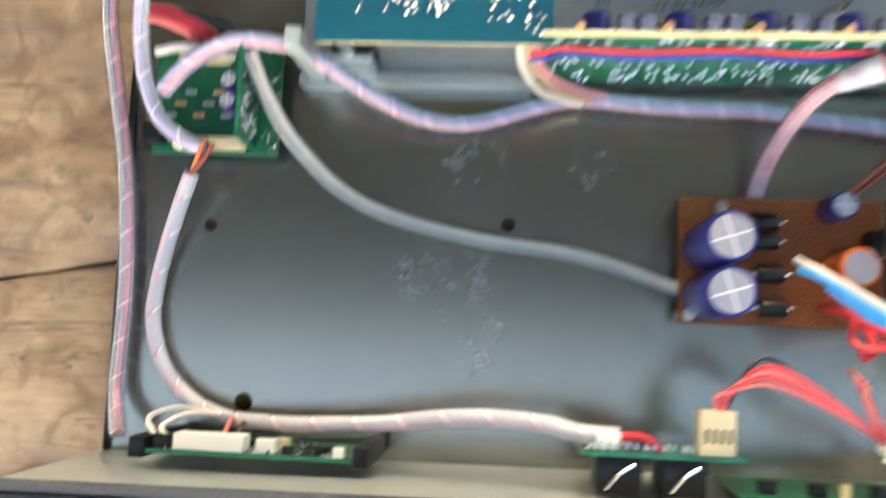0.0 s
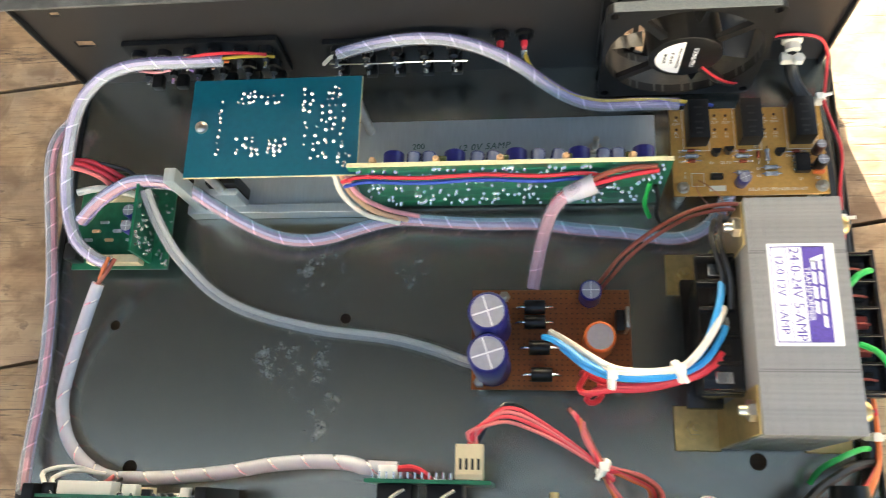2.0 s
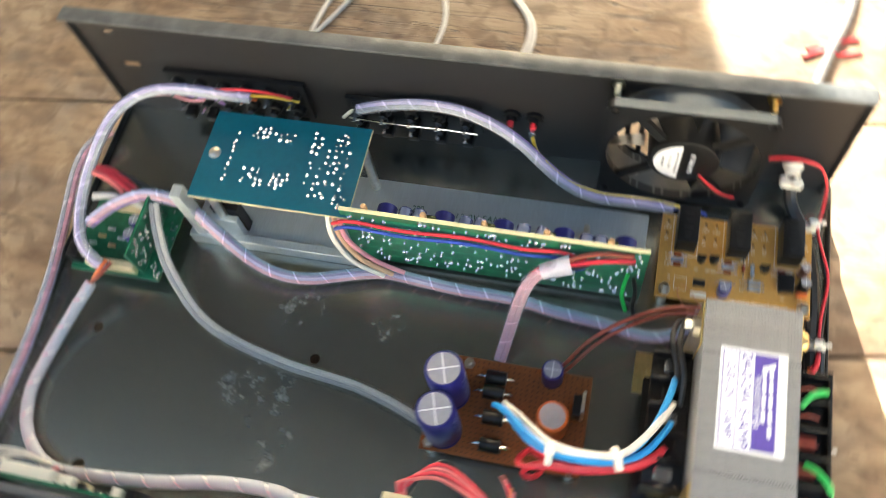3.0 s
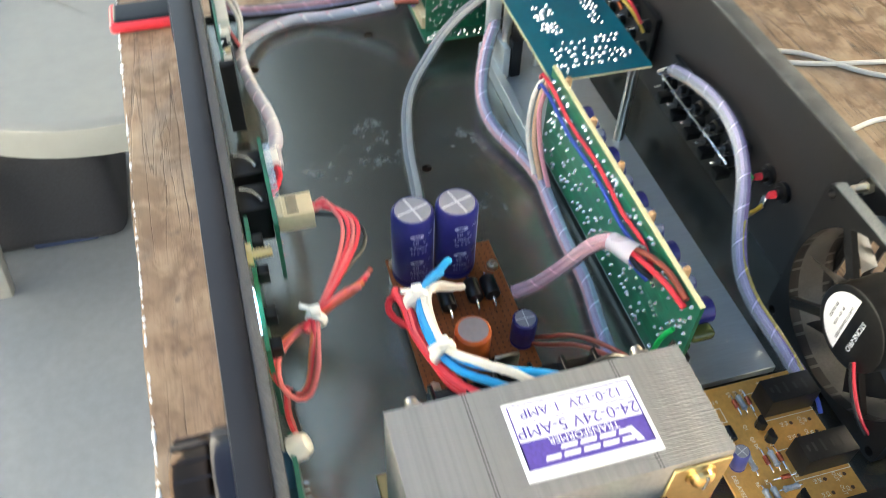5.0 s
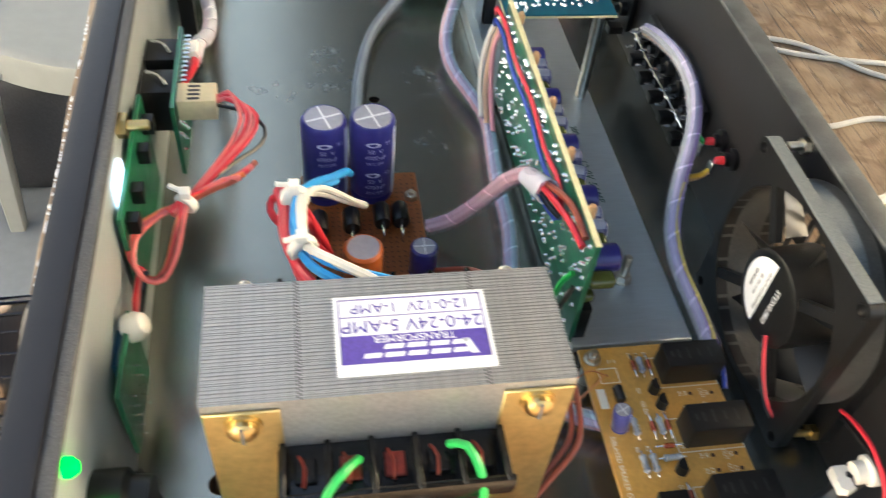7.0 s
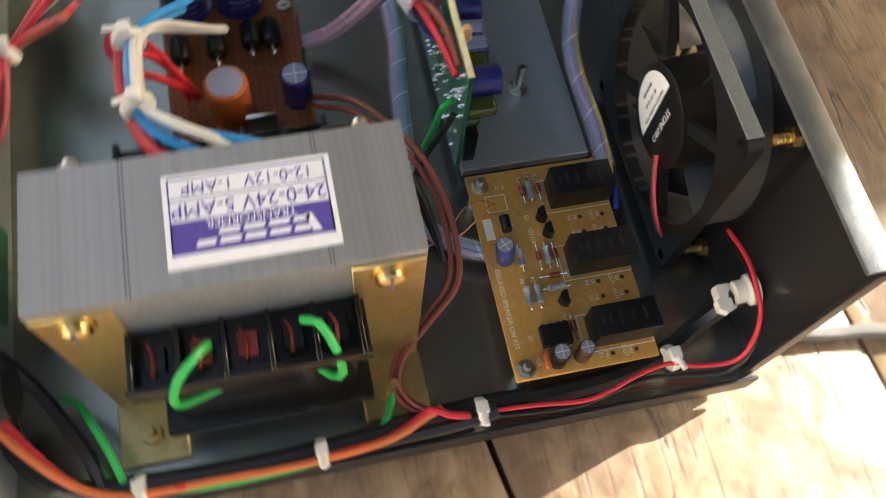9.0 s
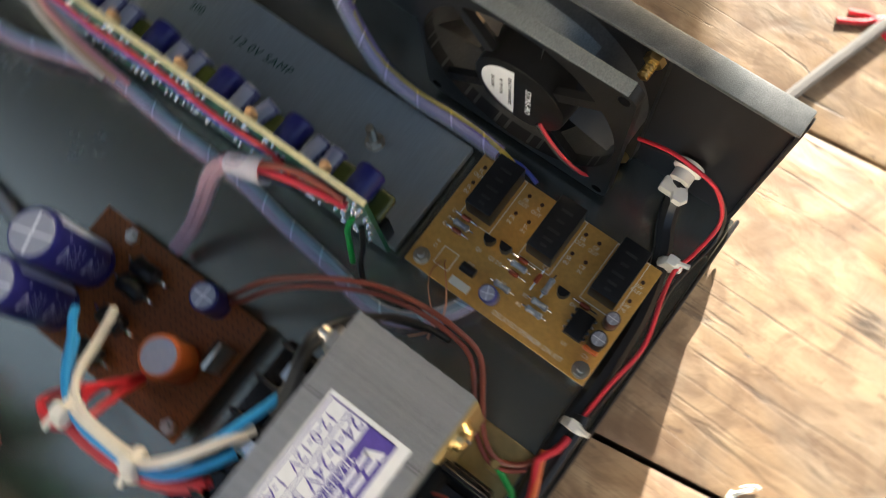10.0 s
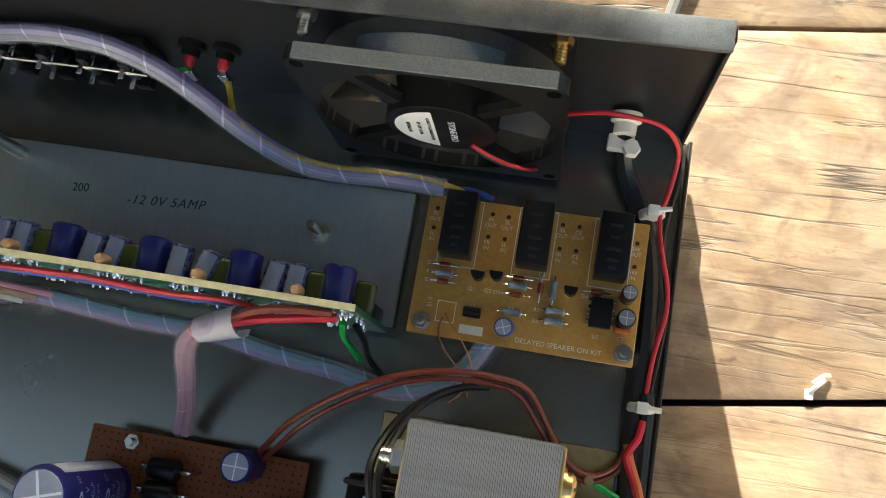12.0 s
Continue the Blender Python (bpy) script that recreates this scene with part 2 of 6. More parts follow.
CAPGREY = material("slate_blue_sleeve", (0.05, 0.055, 0.15), 0.26, patch=0.7, pscale=700, other=(0.16, 0.17, 0.28))
BLACKPL = material("black_component_plastic", (0.008, 0.008, 0.008), 0.34, spec=0.35, grain=0.2, bump=0.1)
TIN = material("solder_tin", (0.74, 0.75, 0.76), 0.22, metal=1.0)
CREAM = material("cream_nylon", (0.60, 0.50, 0.31), 0.45, grain=0.05)
TIEWHITE = material("white_nylon_tie", (0.78, 0.74, 0.66), 0.4)
PAPER = material("white_label_paper", (0.80, 0.80, 0.80), 0.55, grain=0.03)
INK = material("violet_ink", (0.085, 0.055, 0.30), 0.5, grain=0.15, scale=900)
SILK = material("pale_print", (0.84, 0.80, 0.68), 0.6)
MARK = material("green_marker_ink", (0.02, 0.10, 0.07), 0.6)
RESIST = material("resistor_grey_blue", (0.30, 0.33, 0.36), 0.4, patch=0.6, pscale=700, other=(0.15, 0.1, 0.08))
RESTAN = material("resistor_tan", (0.46, 0.27, 0.13), 0.45)
DIODE = material("glass_diode", (0.25, 0.05, 0.02), 0.2)
CHROME = material("dark_gold_knob_metal", (0.05, 0.034, 0.024), 0.16, metal=1.0, grain=0.05)
KNOBDARK = material("dark_violet_knob_edge", (0.008, 0.006, 0.012), 0.2, metal=0.2)
FANPLASTIC = material("black_fan_plastic", (0.008, 0.008, 0.008), 0.34, spec=0.35, patch=0.4, pscale=60, other=(0.016, 0.015, 0.014), grain=0.25, scale=2400, bump=0.15, bscale=2800)
# dust grey, made paler to carry the skylight on the fan's upper faces
FANDUSTLIT = material("dusty_toplit_plastic", (0.115, 0.13, 0.13), 0.55, patch=0.5, pscale=60, other=(0.09, 0.10, 0.10), grain=0.3, scale=2600, bump=0.25, bscale=2600)
CHAIRWHITE = material("white_moulded_plastic", (0.25, 0.25, 0.23), 0.35, grain=0.04, scale=40)
BAGBLACK = material("black_fabric", (0.016, 0.017, 0.022), 0.75, grain=0.3, scale=300, bump=0.3)
NAVY = material("navy_fabric", (0.02, 0.035, 0.09), 0.7, grain=0.2)
GLINT = material("white_edge_glint", (0.85, 0.85, 0.85), 0.18)
LEDGREEN = glow_material("green_led", (0.0, 1.0, 0.012), 1.2)
LEDWHITE = glow_material("white_led", (0.5, 0.75, 1.0), 0.7)
SLEEVE = sleeve_material("milky_spiral_wrap", (0.70, 0.72, 0.80), 0.79)
# whiter copy of the wrap: the front loom's stronger light is in its tint
SLEEVEWHITE = sleeve_material("whitened_spiral_wrap", (0.90, 0.91, 0.97), 0.58)
SLEEVECLEAR = sleeve_material("greyish_clear_tube", (0.55, 0.55, 0.53), 0.68)


def wire_material(name, color):
    return material(name + "_wire_insulation", color, 0.36, grain=0.06, scale=200)


RED = wire_material("red", (0.62, 0.03, 0.045))
SALMON = wire_material("faded_red", (0.62, 0.14, 0.13))
BROWN = wire_material("brown_red", (0.26, 0.055, 0.03))
ORANGE = wire_material("orange", (0.68, 0.17, 0.05))
YELLOW = wire_material("yellow", (0.66, 0.46, 0.05))
GREENW = wire_material("green", (0.03, 0.42, 0.08))
BLUE = wire_material("blue", (0.03, 0.28, 0.62))
DEEPBLUE = wire_material("deep_blue", (0.03, 0.06, 0.36))
VIOLET = wire_material("violet", (0.28, 0.16, 0.42))
WHITEW = wire_material("white", (0.72, 0.68, 0.60))
PINKW = wire_material("pink", (0.62, 0.27, 0.31))
PALEBLUE = wire_material("pale_blue", (0.36, 0.50, 0.58))
LILAC = wire_material("lilac", (0.50, 0.42, 0.62))
FLEXGREY = wire_material("dull_grey", (0.17, 0.16, 0.15))
TANW = wire_material("tan", (0.52, 0.34, 0.22))
GREYW = wire_material("grey", (0.35, 0.35, 0.36))
BLACKW = wire_material("black", (0.012, 0.012, 0.012))
COPPER = material("copper_strand", (0.60, 0.25, 0.13), 0.35, metal=1.0)


# ---- mesh helpers; lengths in millimetres ----
def box(bm, x0, x1, y0, y1, z0, z1, bevel=0.0, seg=2):
    got = bmesh.ops.create_cube(bm, size=1.0)
    for v in got["verts"]:
        v.co = Vector(((x0 + x1) / 2 + v.co.x * (x1 - x0), (y0 + y1) / 2 + v.co.y * (y1 - y0), (z0 + z1) / 2 + v.co.z * (z1 - z0)))
    if bevel:
        edges = list({e for v in got["verts"] for e in v.link_edges})
        bmesh.ops.bevel(bm, geom=edges, offset=bevel, segments=seg, affect="EDGES", profile=0.6)
    return bm


def turn(bm, p0, p1, rings, seg=16, caps=True):
    """A turned solid from p0 to p1: rings of (share of the way, radius)."""
    a, b = Vector(p0), Vector(p1)
    d = b - a
    q = d.to_track_quat("Z", "Y")
    loops = []
    for s, r in rings:
        loops.append([bm.verts.new(a + d * s + q @ Vector((r * math.cos(k * 2 * math.pi / seg), r * math.sin(k * 2 * math.pi / seg), 0))) for k in range(seg)])
    for u, w in zip(loops, loops[1:]):
        for k in range(seg):
            bm.faces.new((u[k], u[(k + 1) % seg], w[(k + 1) % seg], w[k]))
    if caps:
        bm.faces.new(list(reversed(loops[0])))
        bm.faces.new(loops[-1])
    return bm


def cyl(bm, p0, p1, r, seg=16):
    return turn(bm, p0, p1, [(0, r), (1, r)], seg)


def spline(pts, step=3.0):
    """Catmull-Rom through the points, evenly sampled about every step."""
    p = [Vector(v) for v in pts]
    p = [p[0] * 2 - p[1]] + p + [p[-1] * 2 - p[-2]]
    out = []
    for a, b, c, d in zip(p, p[1:], p[2:], p[3:]):
        n = max(2, int((c - b).length / step))
        for k in range(n):
            t = k / n
            out.append(0.5 * ((2 * b) + (c - a) * t + (2 * a - 5 * b + 4 * c - d) * t * t + (3 * b - a - 3 * c + d) * t ** 3))
    return out + [p[-2]]


def frames_along(path):
    tangents = [(path[min(i + 1, len(path) - 1)] - path[max(i - 1, 0)]).normalized() for i in range(len(path))]
    n = tangents[0].orthogonal().normalized()
    out = []
    for p, t in zip(path, tangents):
        n = (n - t * n.dot(t)).normalized()
        out.append((p, n, t.cross(n)))
    return out


def tube(bm, pts, r, seg=8, step=3.0):
    rings = []
    for p, n, b in frames_along(spline(pts, step)):
        rings.append([bm.verts.new(p + (n * math.cos(k * 2 * math.pi / seg) + b * math.sin(k * 2 * math.pi / seg)) * r) for k in range(seg)])
    for u, w in zip(rings, rings[1:]):
        for k in range(seg):
            bm.faces.new((u[k], u[(k + 1) % seg], w[(k + 1) % seg], w[k]))
    bm.faces.new(list(reversed(rings[0])))
    bm.faces.new(rings[-1])
    return bm


def spiral(bm, pts, r, pitch=14.0, seg=14, wall=0.5):
    """A spiral wrap: a strip wound along the path with an open slot between its turns."""
    path = spline(pts, 0.6)
    run, rings, inner = 0.0, [], []
    last = path[0]
    for p, n, b in frames_along(path):
        run += (p - last).length
        last = p
        ph = run / pitch * 2 * math.pi
        for store, rad in ((rings, r), (inner, r - wall)):
            store.append([bm.verts.new(p + (n * math.cos(ph + k * 2 * math.pi / seg) + b * math.sin(ph + k * 2 * math.pi / seg)) * (rad + 0.12 * (k % seg == 0))) for k in range(seg)])
    for i in range(len(rings) - 1):
        for k in range(seg - 1):
            bm.faces.new((rings[i][k], rings[i][k + 1], rings[i + 1][k + 1], rings[i + 1][k]))
            bm.faces.new((inner[i + 1][k], inner[i + 1][k + 1], inner[i][k + 1], inner[i][k]))
        for k in (0, seg - 1):
            bm.faces.new((rings[i][k], rings[i + 1][k], inner[i + 1][k], inner[i][k]))
    return bm


def sheet(bm, outline, holes, place, depth):
    """A flat sheet with holes through it: outline and holes as (u, v) loops, place(u, v, w) gives the point."""
    faces = []
    for w in (0.0, depth):
        edges = []
        for loop in [outline] + holes:
            vs = [bm.verts.new(place(u, v, w)) for u, v in loop]
            edges += [bm.edges.new((vs[i], vs[(i + 1) % len(vs)])) for i in range(len(vs))]
            faces.append(vs)
        bmesh.ops.triangle_fill(bm, edges=edges, use_beauty=True)
    half = len(faces) // 2
    for a, b in zip(faces[:half], faces[half:]):
        for i in range(len(a)):
            j = (i + 1) % len(a)
            bm.faces.new((a[i], a[j], b[j], b[i]))
    bmesh.ops.recalc_face_normals(bm, faces=bm.faces)
    return bm


def ring_of(u, v, r, n=20):
    return [(u + r * math.cos(k * 2 * math.pi / n), v + r * math.sin(k * 2 * math.pi / n)) for k in range(n)]


def rect(u0, u1, v0, v1):
    return [(u0, v0), (u1, v0), (u1, v1), (u0, v1)]


def mesh_of(name, bm, mat, angle=38):
    for v in bm.verts:
        v.co *= MM
    me = bpy.data.meshes.new(name)
    bm.to_mesh(me)
    bm.free()
    me.materials.append(mat)
    me.shade_smooth()
    me.set_sharp_from_angle(angle=radians(angle))
    return me


def thing(name, at, label, category, group="", kind=""):
    ob = new(name)
    ob.location = Vector(at) * MM
    ob.empty_display_size = 0.01
    return tagged(ob, label, category, group, kind)


def part(name, bm, mat, parent, label=""):
    ob = new(name, mesh_of(name, bm, mat))
    return under(ob, parent, label)


def under(ob, parent, label=""):
    at = Vector()
    up = parent
    while up is not None:
        at += up.location
        up = up.parent
    ob.parent = parent
    if parent.type == "EMPTY":
        ob.matrix_parent_inverse = Matrix.Translation(-at)
    return tagged(ob, label)


def put(name, me, parent, m, label=""):
    """A piece on shared mesh data, at the pose m."""
    ob = new(name, me)
    under(ob, parent, label)
    ob.matrix_basis = m
    return ob


def at(x, y, z, rx=0, ry=0, rz=0):
    return pose(x * MM, y * MM, z * MM, rx, ry, rz)


def lettering(name, text, size, m, mat, parent, depth=0.0, spacing=1.0, shear=0.0):
    cu = bpy.data.curves.new(name, "FONT")
    cu.body, cu.size, cu.extrude = text, size * MM, 0.00005
    cu.align_x, cu.align_y, cu.space_character, cu.shear = "CENTER", "CENTER", spacing, shear
    tmp = new(name, cu)
    bpy.context.view_layer.update()
    me = bpy.data.meshes.new_from_object(tmp.evaluated_get(bpy.context.evaluated_depsgraph_get()))
    bpy.data.objects.remove(tmp)
    me.materials.clear()
    me.materials.append(mat)
    return put(name, me, parent, m)


def wrapped_print(text, size, r, angle, z, parent, name="sleeve_print"):
    """Lettering bent round an upright can of radius r, centred on the angle and height."""
    ob = lettering(name, text, size, Matrix.Identity(4), CAPPALE, parent)
    for v in ob.data.vertices:
        a = angle + v.co.x / (r * MM)
        v.co = Vector((r * math.cos(a), r * math.sin(a), z + v.co.y / MM)) * MM
    return ob


def B():
    return bmesh.new()


# ---- the place: bench, floor, and unseen walls and roof added to shape the light ----
def plank_edge(a, b):
    return lambda x: a + b * x


BENCH = [plank_edge(-97, 0.022), plank_edge(61, 0.167), plank_edge(225, 0.10), plank_edge(420, 0.08), plank_edge(640, 0.06)]
bench = thing("wooden_bench", (0, 250, -850), "old weathered wooden bench of thick bare planks, half in sunlight", "bench")
for low, high in zip(BENCH, BENCH[1:]):
    bm = B()
    n = 40
    lo, hi = low, high
    rows = []
    rnd = random.Random(int(lo(0)) + 7)
    for i in range(n + 1):
        x = -900 + 1900 * i / n
        wob = (rnd.random() - 0.5) * 2.0
        rows.append([bm.verts.new((x, lo(x) + 1.2 + wob, -15.8)), bm.verts.new((x, lo(x) + 4.0 + wob, -15)), bm.verts.new((x, hi(x) - 4, -15)), bm.verts.new((x, hi(x) - 1.2, -15.8)),
                     bm.verts.new((x, hi(x) - 1.2, -55)), bm.verts.new((x, lo(x) + 1.2 + wob, -55))])
    for u, w in zip(rows, rows[1:]):
        for k in range(6):
            bm.faces.new((u[k], u[(k + 1) % 6], w[(k + 1) % 6], w[k]))
    bm.faces.new(rows[0])
    bm.faces.new(list(reversed(rows[-1])))
    part("plank", bm, WOOD, bench)
# small white lumps that imitate sky glints on the glossy plank edge
bm = B()
rnd = random.Random(21)
x = -330
while x < 420:
    w = rnd.choice((1.5, 2.5, 4, 6, 9)) * rnd.uniform(0.7, 1.2)
    d = rnd.uniform(0.3, 0.8) + (0.6 if rnd.random() < 0.25 else 0)
    y = BENCH[0](x) + 1.5
    turn(bm, (x, y + 0.8, -15.6 + rnd.uniform(-0.6, 0)), (x + w, y + 0.8, -15.6 + rnd.uniform(-0.6, 0)), [(0, d * 0.3), (0.25, d * 0.8), (0.6, d), (1, d * 0.25)], 7)
    x += w * rnd.choice((0.4, 0.6, 0.9, 1.1, 2.0))
tagged(part("varnish_crust", bm, GLINT, bench, "glossy white chips standing in for glints along the front edge"), kind="stuff")
bm = B()
box(bm, -850, 950, -60, 600, -75, -57, 2)
part("under_frame", bm, WOOD, bench)
for x, y in ((-800, 0), (900, 0), (-800, 560), (900, 560)):
    bm = B()
    box(bm, x - 35, x + 35, y - 35, y + 35, -850, -75, 4)
    part("leg", bm, WOOD, bench)

bm = B()
box(bm, -60000, 60000, -60000, 60000, -930, -850)
floor = new("ground", mesh_of("ground", bm, CEMENT))
tagged(floor, "grey smooth cement floor under the bench", "floor", kind="structure")
# unseen wall, added only to keep the sun off the bench left of the fan
bm = B()
box(bm, -5000, -190, 1500, 1650, -850, 985)
wall = new("wall_rear", mesh_of("wall_rear", bm, PLASTER))
tagged(wall, "unseen plain plastered wall added to shade the bench", "wall", kind="structure")
# unseen dark slab, added to block overhead sky and darken the case's reflections
bm = B()
box(bm, -5000, 900, -5, 1500, 1050, 1110)
added_roof = new("porch_roof", mesh_of("porch_roof", bm, material("dark_shade_boards", (0.022, 0.019, 0.016), 0.8, patch=0.5, pscale=4, grain=0.15)))
tagged(added_roof, "unseen dark roof added over the bench to cut the overhead skylight", "roof", kind="structure")
# unseen pale wall, added as a reflector that fills from the front
bm = B()
box(bm, -7000, 7000, -3300, -3100, -850, 2200)
across = new("wall_front", mesh_of("wall_front", bm, FILLWALL))
tagged(across, "unseen pale wall added in front to bounce fill light", "wall", kind="structure")

# ---- amplifier chassis ----
chassis = thing("amplifier_chassis", (70, 80, -15), "open black sheet-metal amplifier case without its cover", "case")
bm = B()
sheet(bm, rect(-137, 279.4, -43, 199), [ring_of(-100, 52.7, 2.7), ring_of(26, 56.3, 2.7), ring_of(-81, -20.9, 3.8), ring_of(227, -12.2, 4.0)],
      lambda u, v, w: (u, v, w), -1.4)
base = part("base_plate", bm, FLOORPAINT, chassis, "satin black base plate with scuffs")
for x in (-138.6, 279.6):
    bm = B()
    box(bm, x, x + 1.4, -43, 199, -8, 3.5, 0.4, 1)
    part("side_lip", bm, BLACKPAINT, base)
for x, y in ((-115, -20), (258, -20), (-115, 178), (258, 178)):
    bm = B()
    turn(bm, (x, y, -15), (x, y, -1.4), [(0, 8), (0.1, 9), (1, 10)], 20)
    part("rubber_foot", bm, BLACKPL, chassis)
bm = B()
holes = [ring_of(197.5, 45, 37, 40), rect(-123, -112, 40, 46), rect(-122, -116, 69, 73), rect(-95, -11, 12, 44), rect(15, 90, 21, 38), ring_of(107.5, 36.5, 4), ring_of(119.8, 36.5, 4)]
sheet(bm, rect(-139, 276.8, -8, 86), holes, lambda u, v, w: (u, 199 + w, v), 1.4)
rear = part("rear_panel", bm, BLACKPAINT, chassis, "black rear panel with fan and socket openings")
bm = B()
box(bm, -139, 276.8, 192.5, 201.5, 84.8, 86.6, 0.7)
part("top_flange", bm, EDGEMETAL, rear, "worn black folded edge with pale scratches")
for x in (-139.5, 276.2):
    bm = B()
    box(bm, x, x + 1.4, 196, 200.4, -8, 85, 0.4)
    part("side_fold", bm, BLACKPAINT, rear)
for k in range(11):
    x = 197.5 - 35 + 7 * k
    h = math.sqrt(max(0, 37.5 ** 2 - (x - 197.5) ** 2))
    bm = B()
    box(bm, x - 1.3, x + 1.3, 199.3, 200.3, 45 - h, 45 + h)
    part("grille_bar", bm, BLACKPAINT, rear)
bm = B()
box(bm, 160, 235, 199.2, 200.2, 43.5, 46.5)
part("grille_crossbar", bm, BLACKPAINT, rear)

# front panel: pale inner sheet, thick black facia outside, volume knob
def slanted(bm):
    """The front panel stands a little askew to the case."""
    for v in bm.verts:
        v.co.y += 0.010 * (v.co.x - 70)
    return bm


bm = B()
box(bm, -148, 290, -53.6, -43.6, -12, 82, 0.9)
front = part("front_panel", slanted(bm), FACIA, chassis, "thick black front panel")
bm = B()
box(bm, -140, 283, -43.5, -41.0, -10, 78.5, 0.5)
part("inner_sheet", slanted(bm), GALV, front, "pale bare metal inner sheet")
bm = B()
box(bm, -140, 283, -43.5, -39.6, 78.6, 81.2, 0.5)
part("top_fold", slanted(bm), FACIAGREY, front, "grey textured folded top edge")
bm = B()
box(bm, -120, -20, -55.4, -53.5, 10, 70, 0.8)
part("display_window", slanted(bm), FACIA, front)
KX, KZ = 204, 43
bm = B()
turn(bm, (KX, -60, KZ), (KX, -73, KZ), [(0, 20.3), (0.08, 20.6), (0.9, 20.2), (1, 19.2)], 20)
knob = part("volume_knob", bm, CHROME, chassis, "large faceted dark gold metal knob")
bm = B()
turn(bm, (KX, -52, KZ), (KX, -60, KZ), [(0, 22), (0.8, 22), (1, 21)], 40)
part("collar", bm, KNOBDARK, knob, "dark collar")
for k in range(20):
    a = (k + 0.5) * 2 * math.pi / 20
    bm = B()
    cyl(bm, (KX + 20.5 * math.cos(a), -60.3, KZ + 20.5 * math.sin(a)), (KX + 20.2 * math.cos(a), -72, KZ + 20.2 * math.sin(a)), 0.35, 6)
    part("flute_ridge", bm, KNOBDARK, knob)
bm = B()
cyl(bm, (KX, -73.3, KZ), (KX, -72.9, KZ), 17.5, 32)
part("face", bm, KNOBDARK, knob)

# ---- transformer ----
TX0, TX1, TY0, TY1, TZ0, TZ1 = 210.5, 248.5, -7.5, 88.5, 2, 82
trafo = thing("mains_transformer", (230, 40, 0), "steel-laminated mains transformer with yellow zinc brackets and a label", "transformer")
bm = B()
box(bm, TX0 + 0.1, TX1 - 0.1, TY0 + 0.5, TY1 - 0.5, TZ0 + 4.2, TZ1 - 0.5)
core = part("core", bm, LAMGAP, trafo, "grey laminated steel core")
n = 66
pitch = (TX1 - TX0) / n
kinds = []
for e in (0.0, 0.1, 0.22):
    bm = B()
    box(bm, 0, pitch * 0.78, TY0 + e, TY1 - e, TZ0 + 4, TZ1 - e)
    kinds.append(mesh_of("lamination", bm, LAMINATE))
for k in range(n):
    put("lamination", kinds[(k * 7 + k // 3) % 3], core, at(TX0 + pitch * (k + 0.16), 0, 0))
for y in (16.5, 64.5):
    bm = B()
    for k in range(66):
        x = TX0 + pitch * (k + 0.2)
        box(bm, x, x + 0.5, y + (k % 2) * 0.9 - 0.25, y + (k % 2) * 0.9 + 0.25, TZ1 - 0.3, TZ1 + 0.04)
    tagged(part("core_seam", bm, LAMGAP, core), kind="stuff")
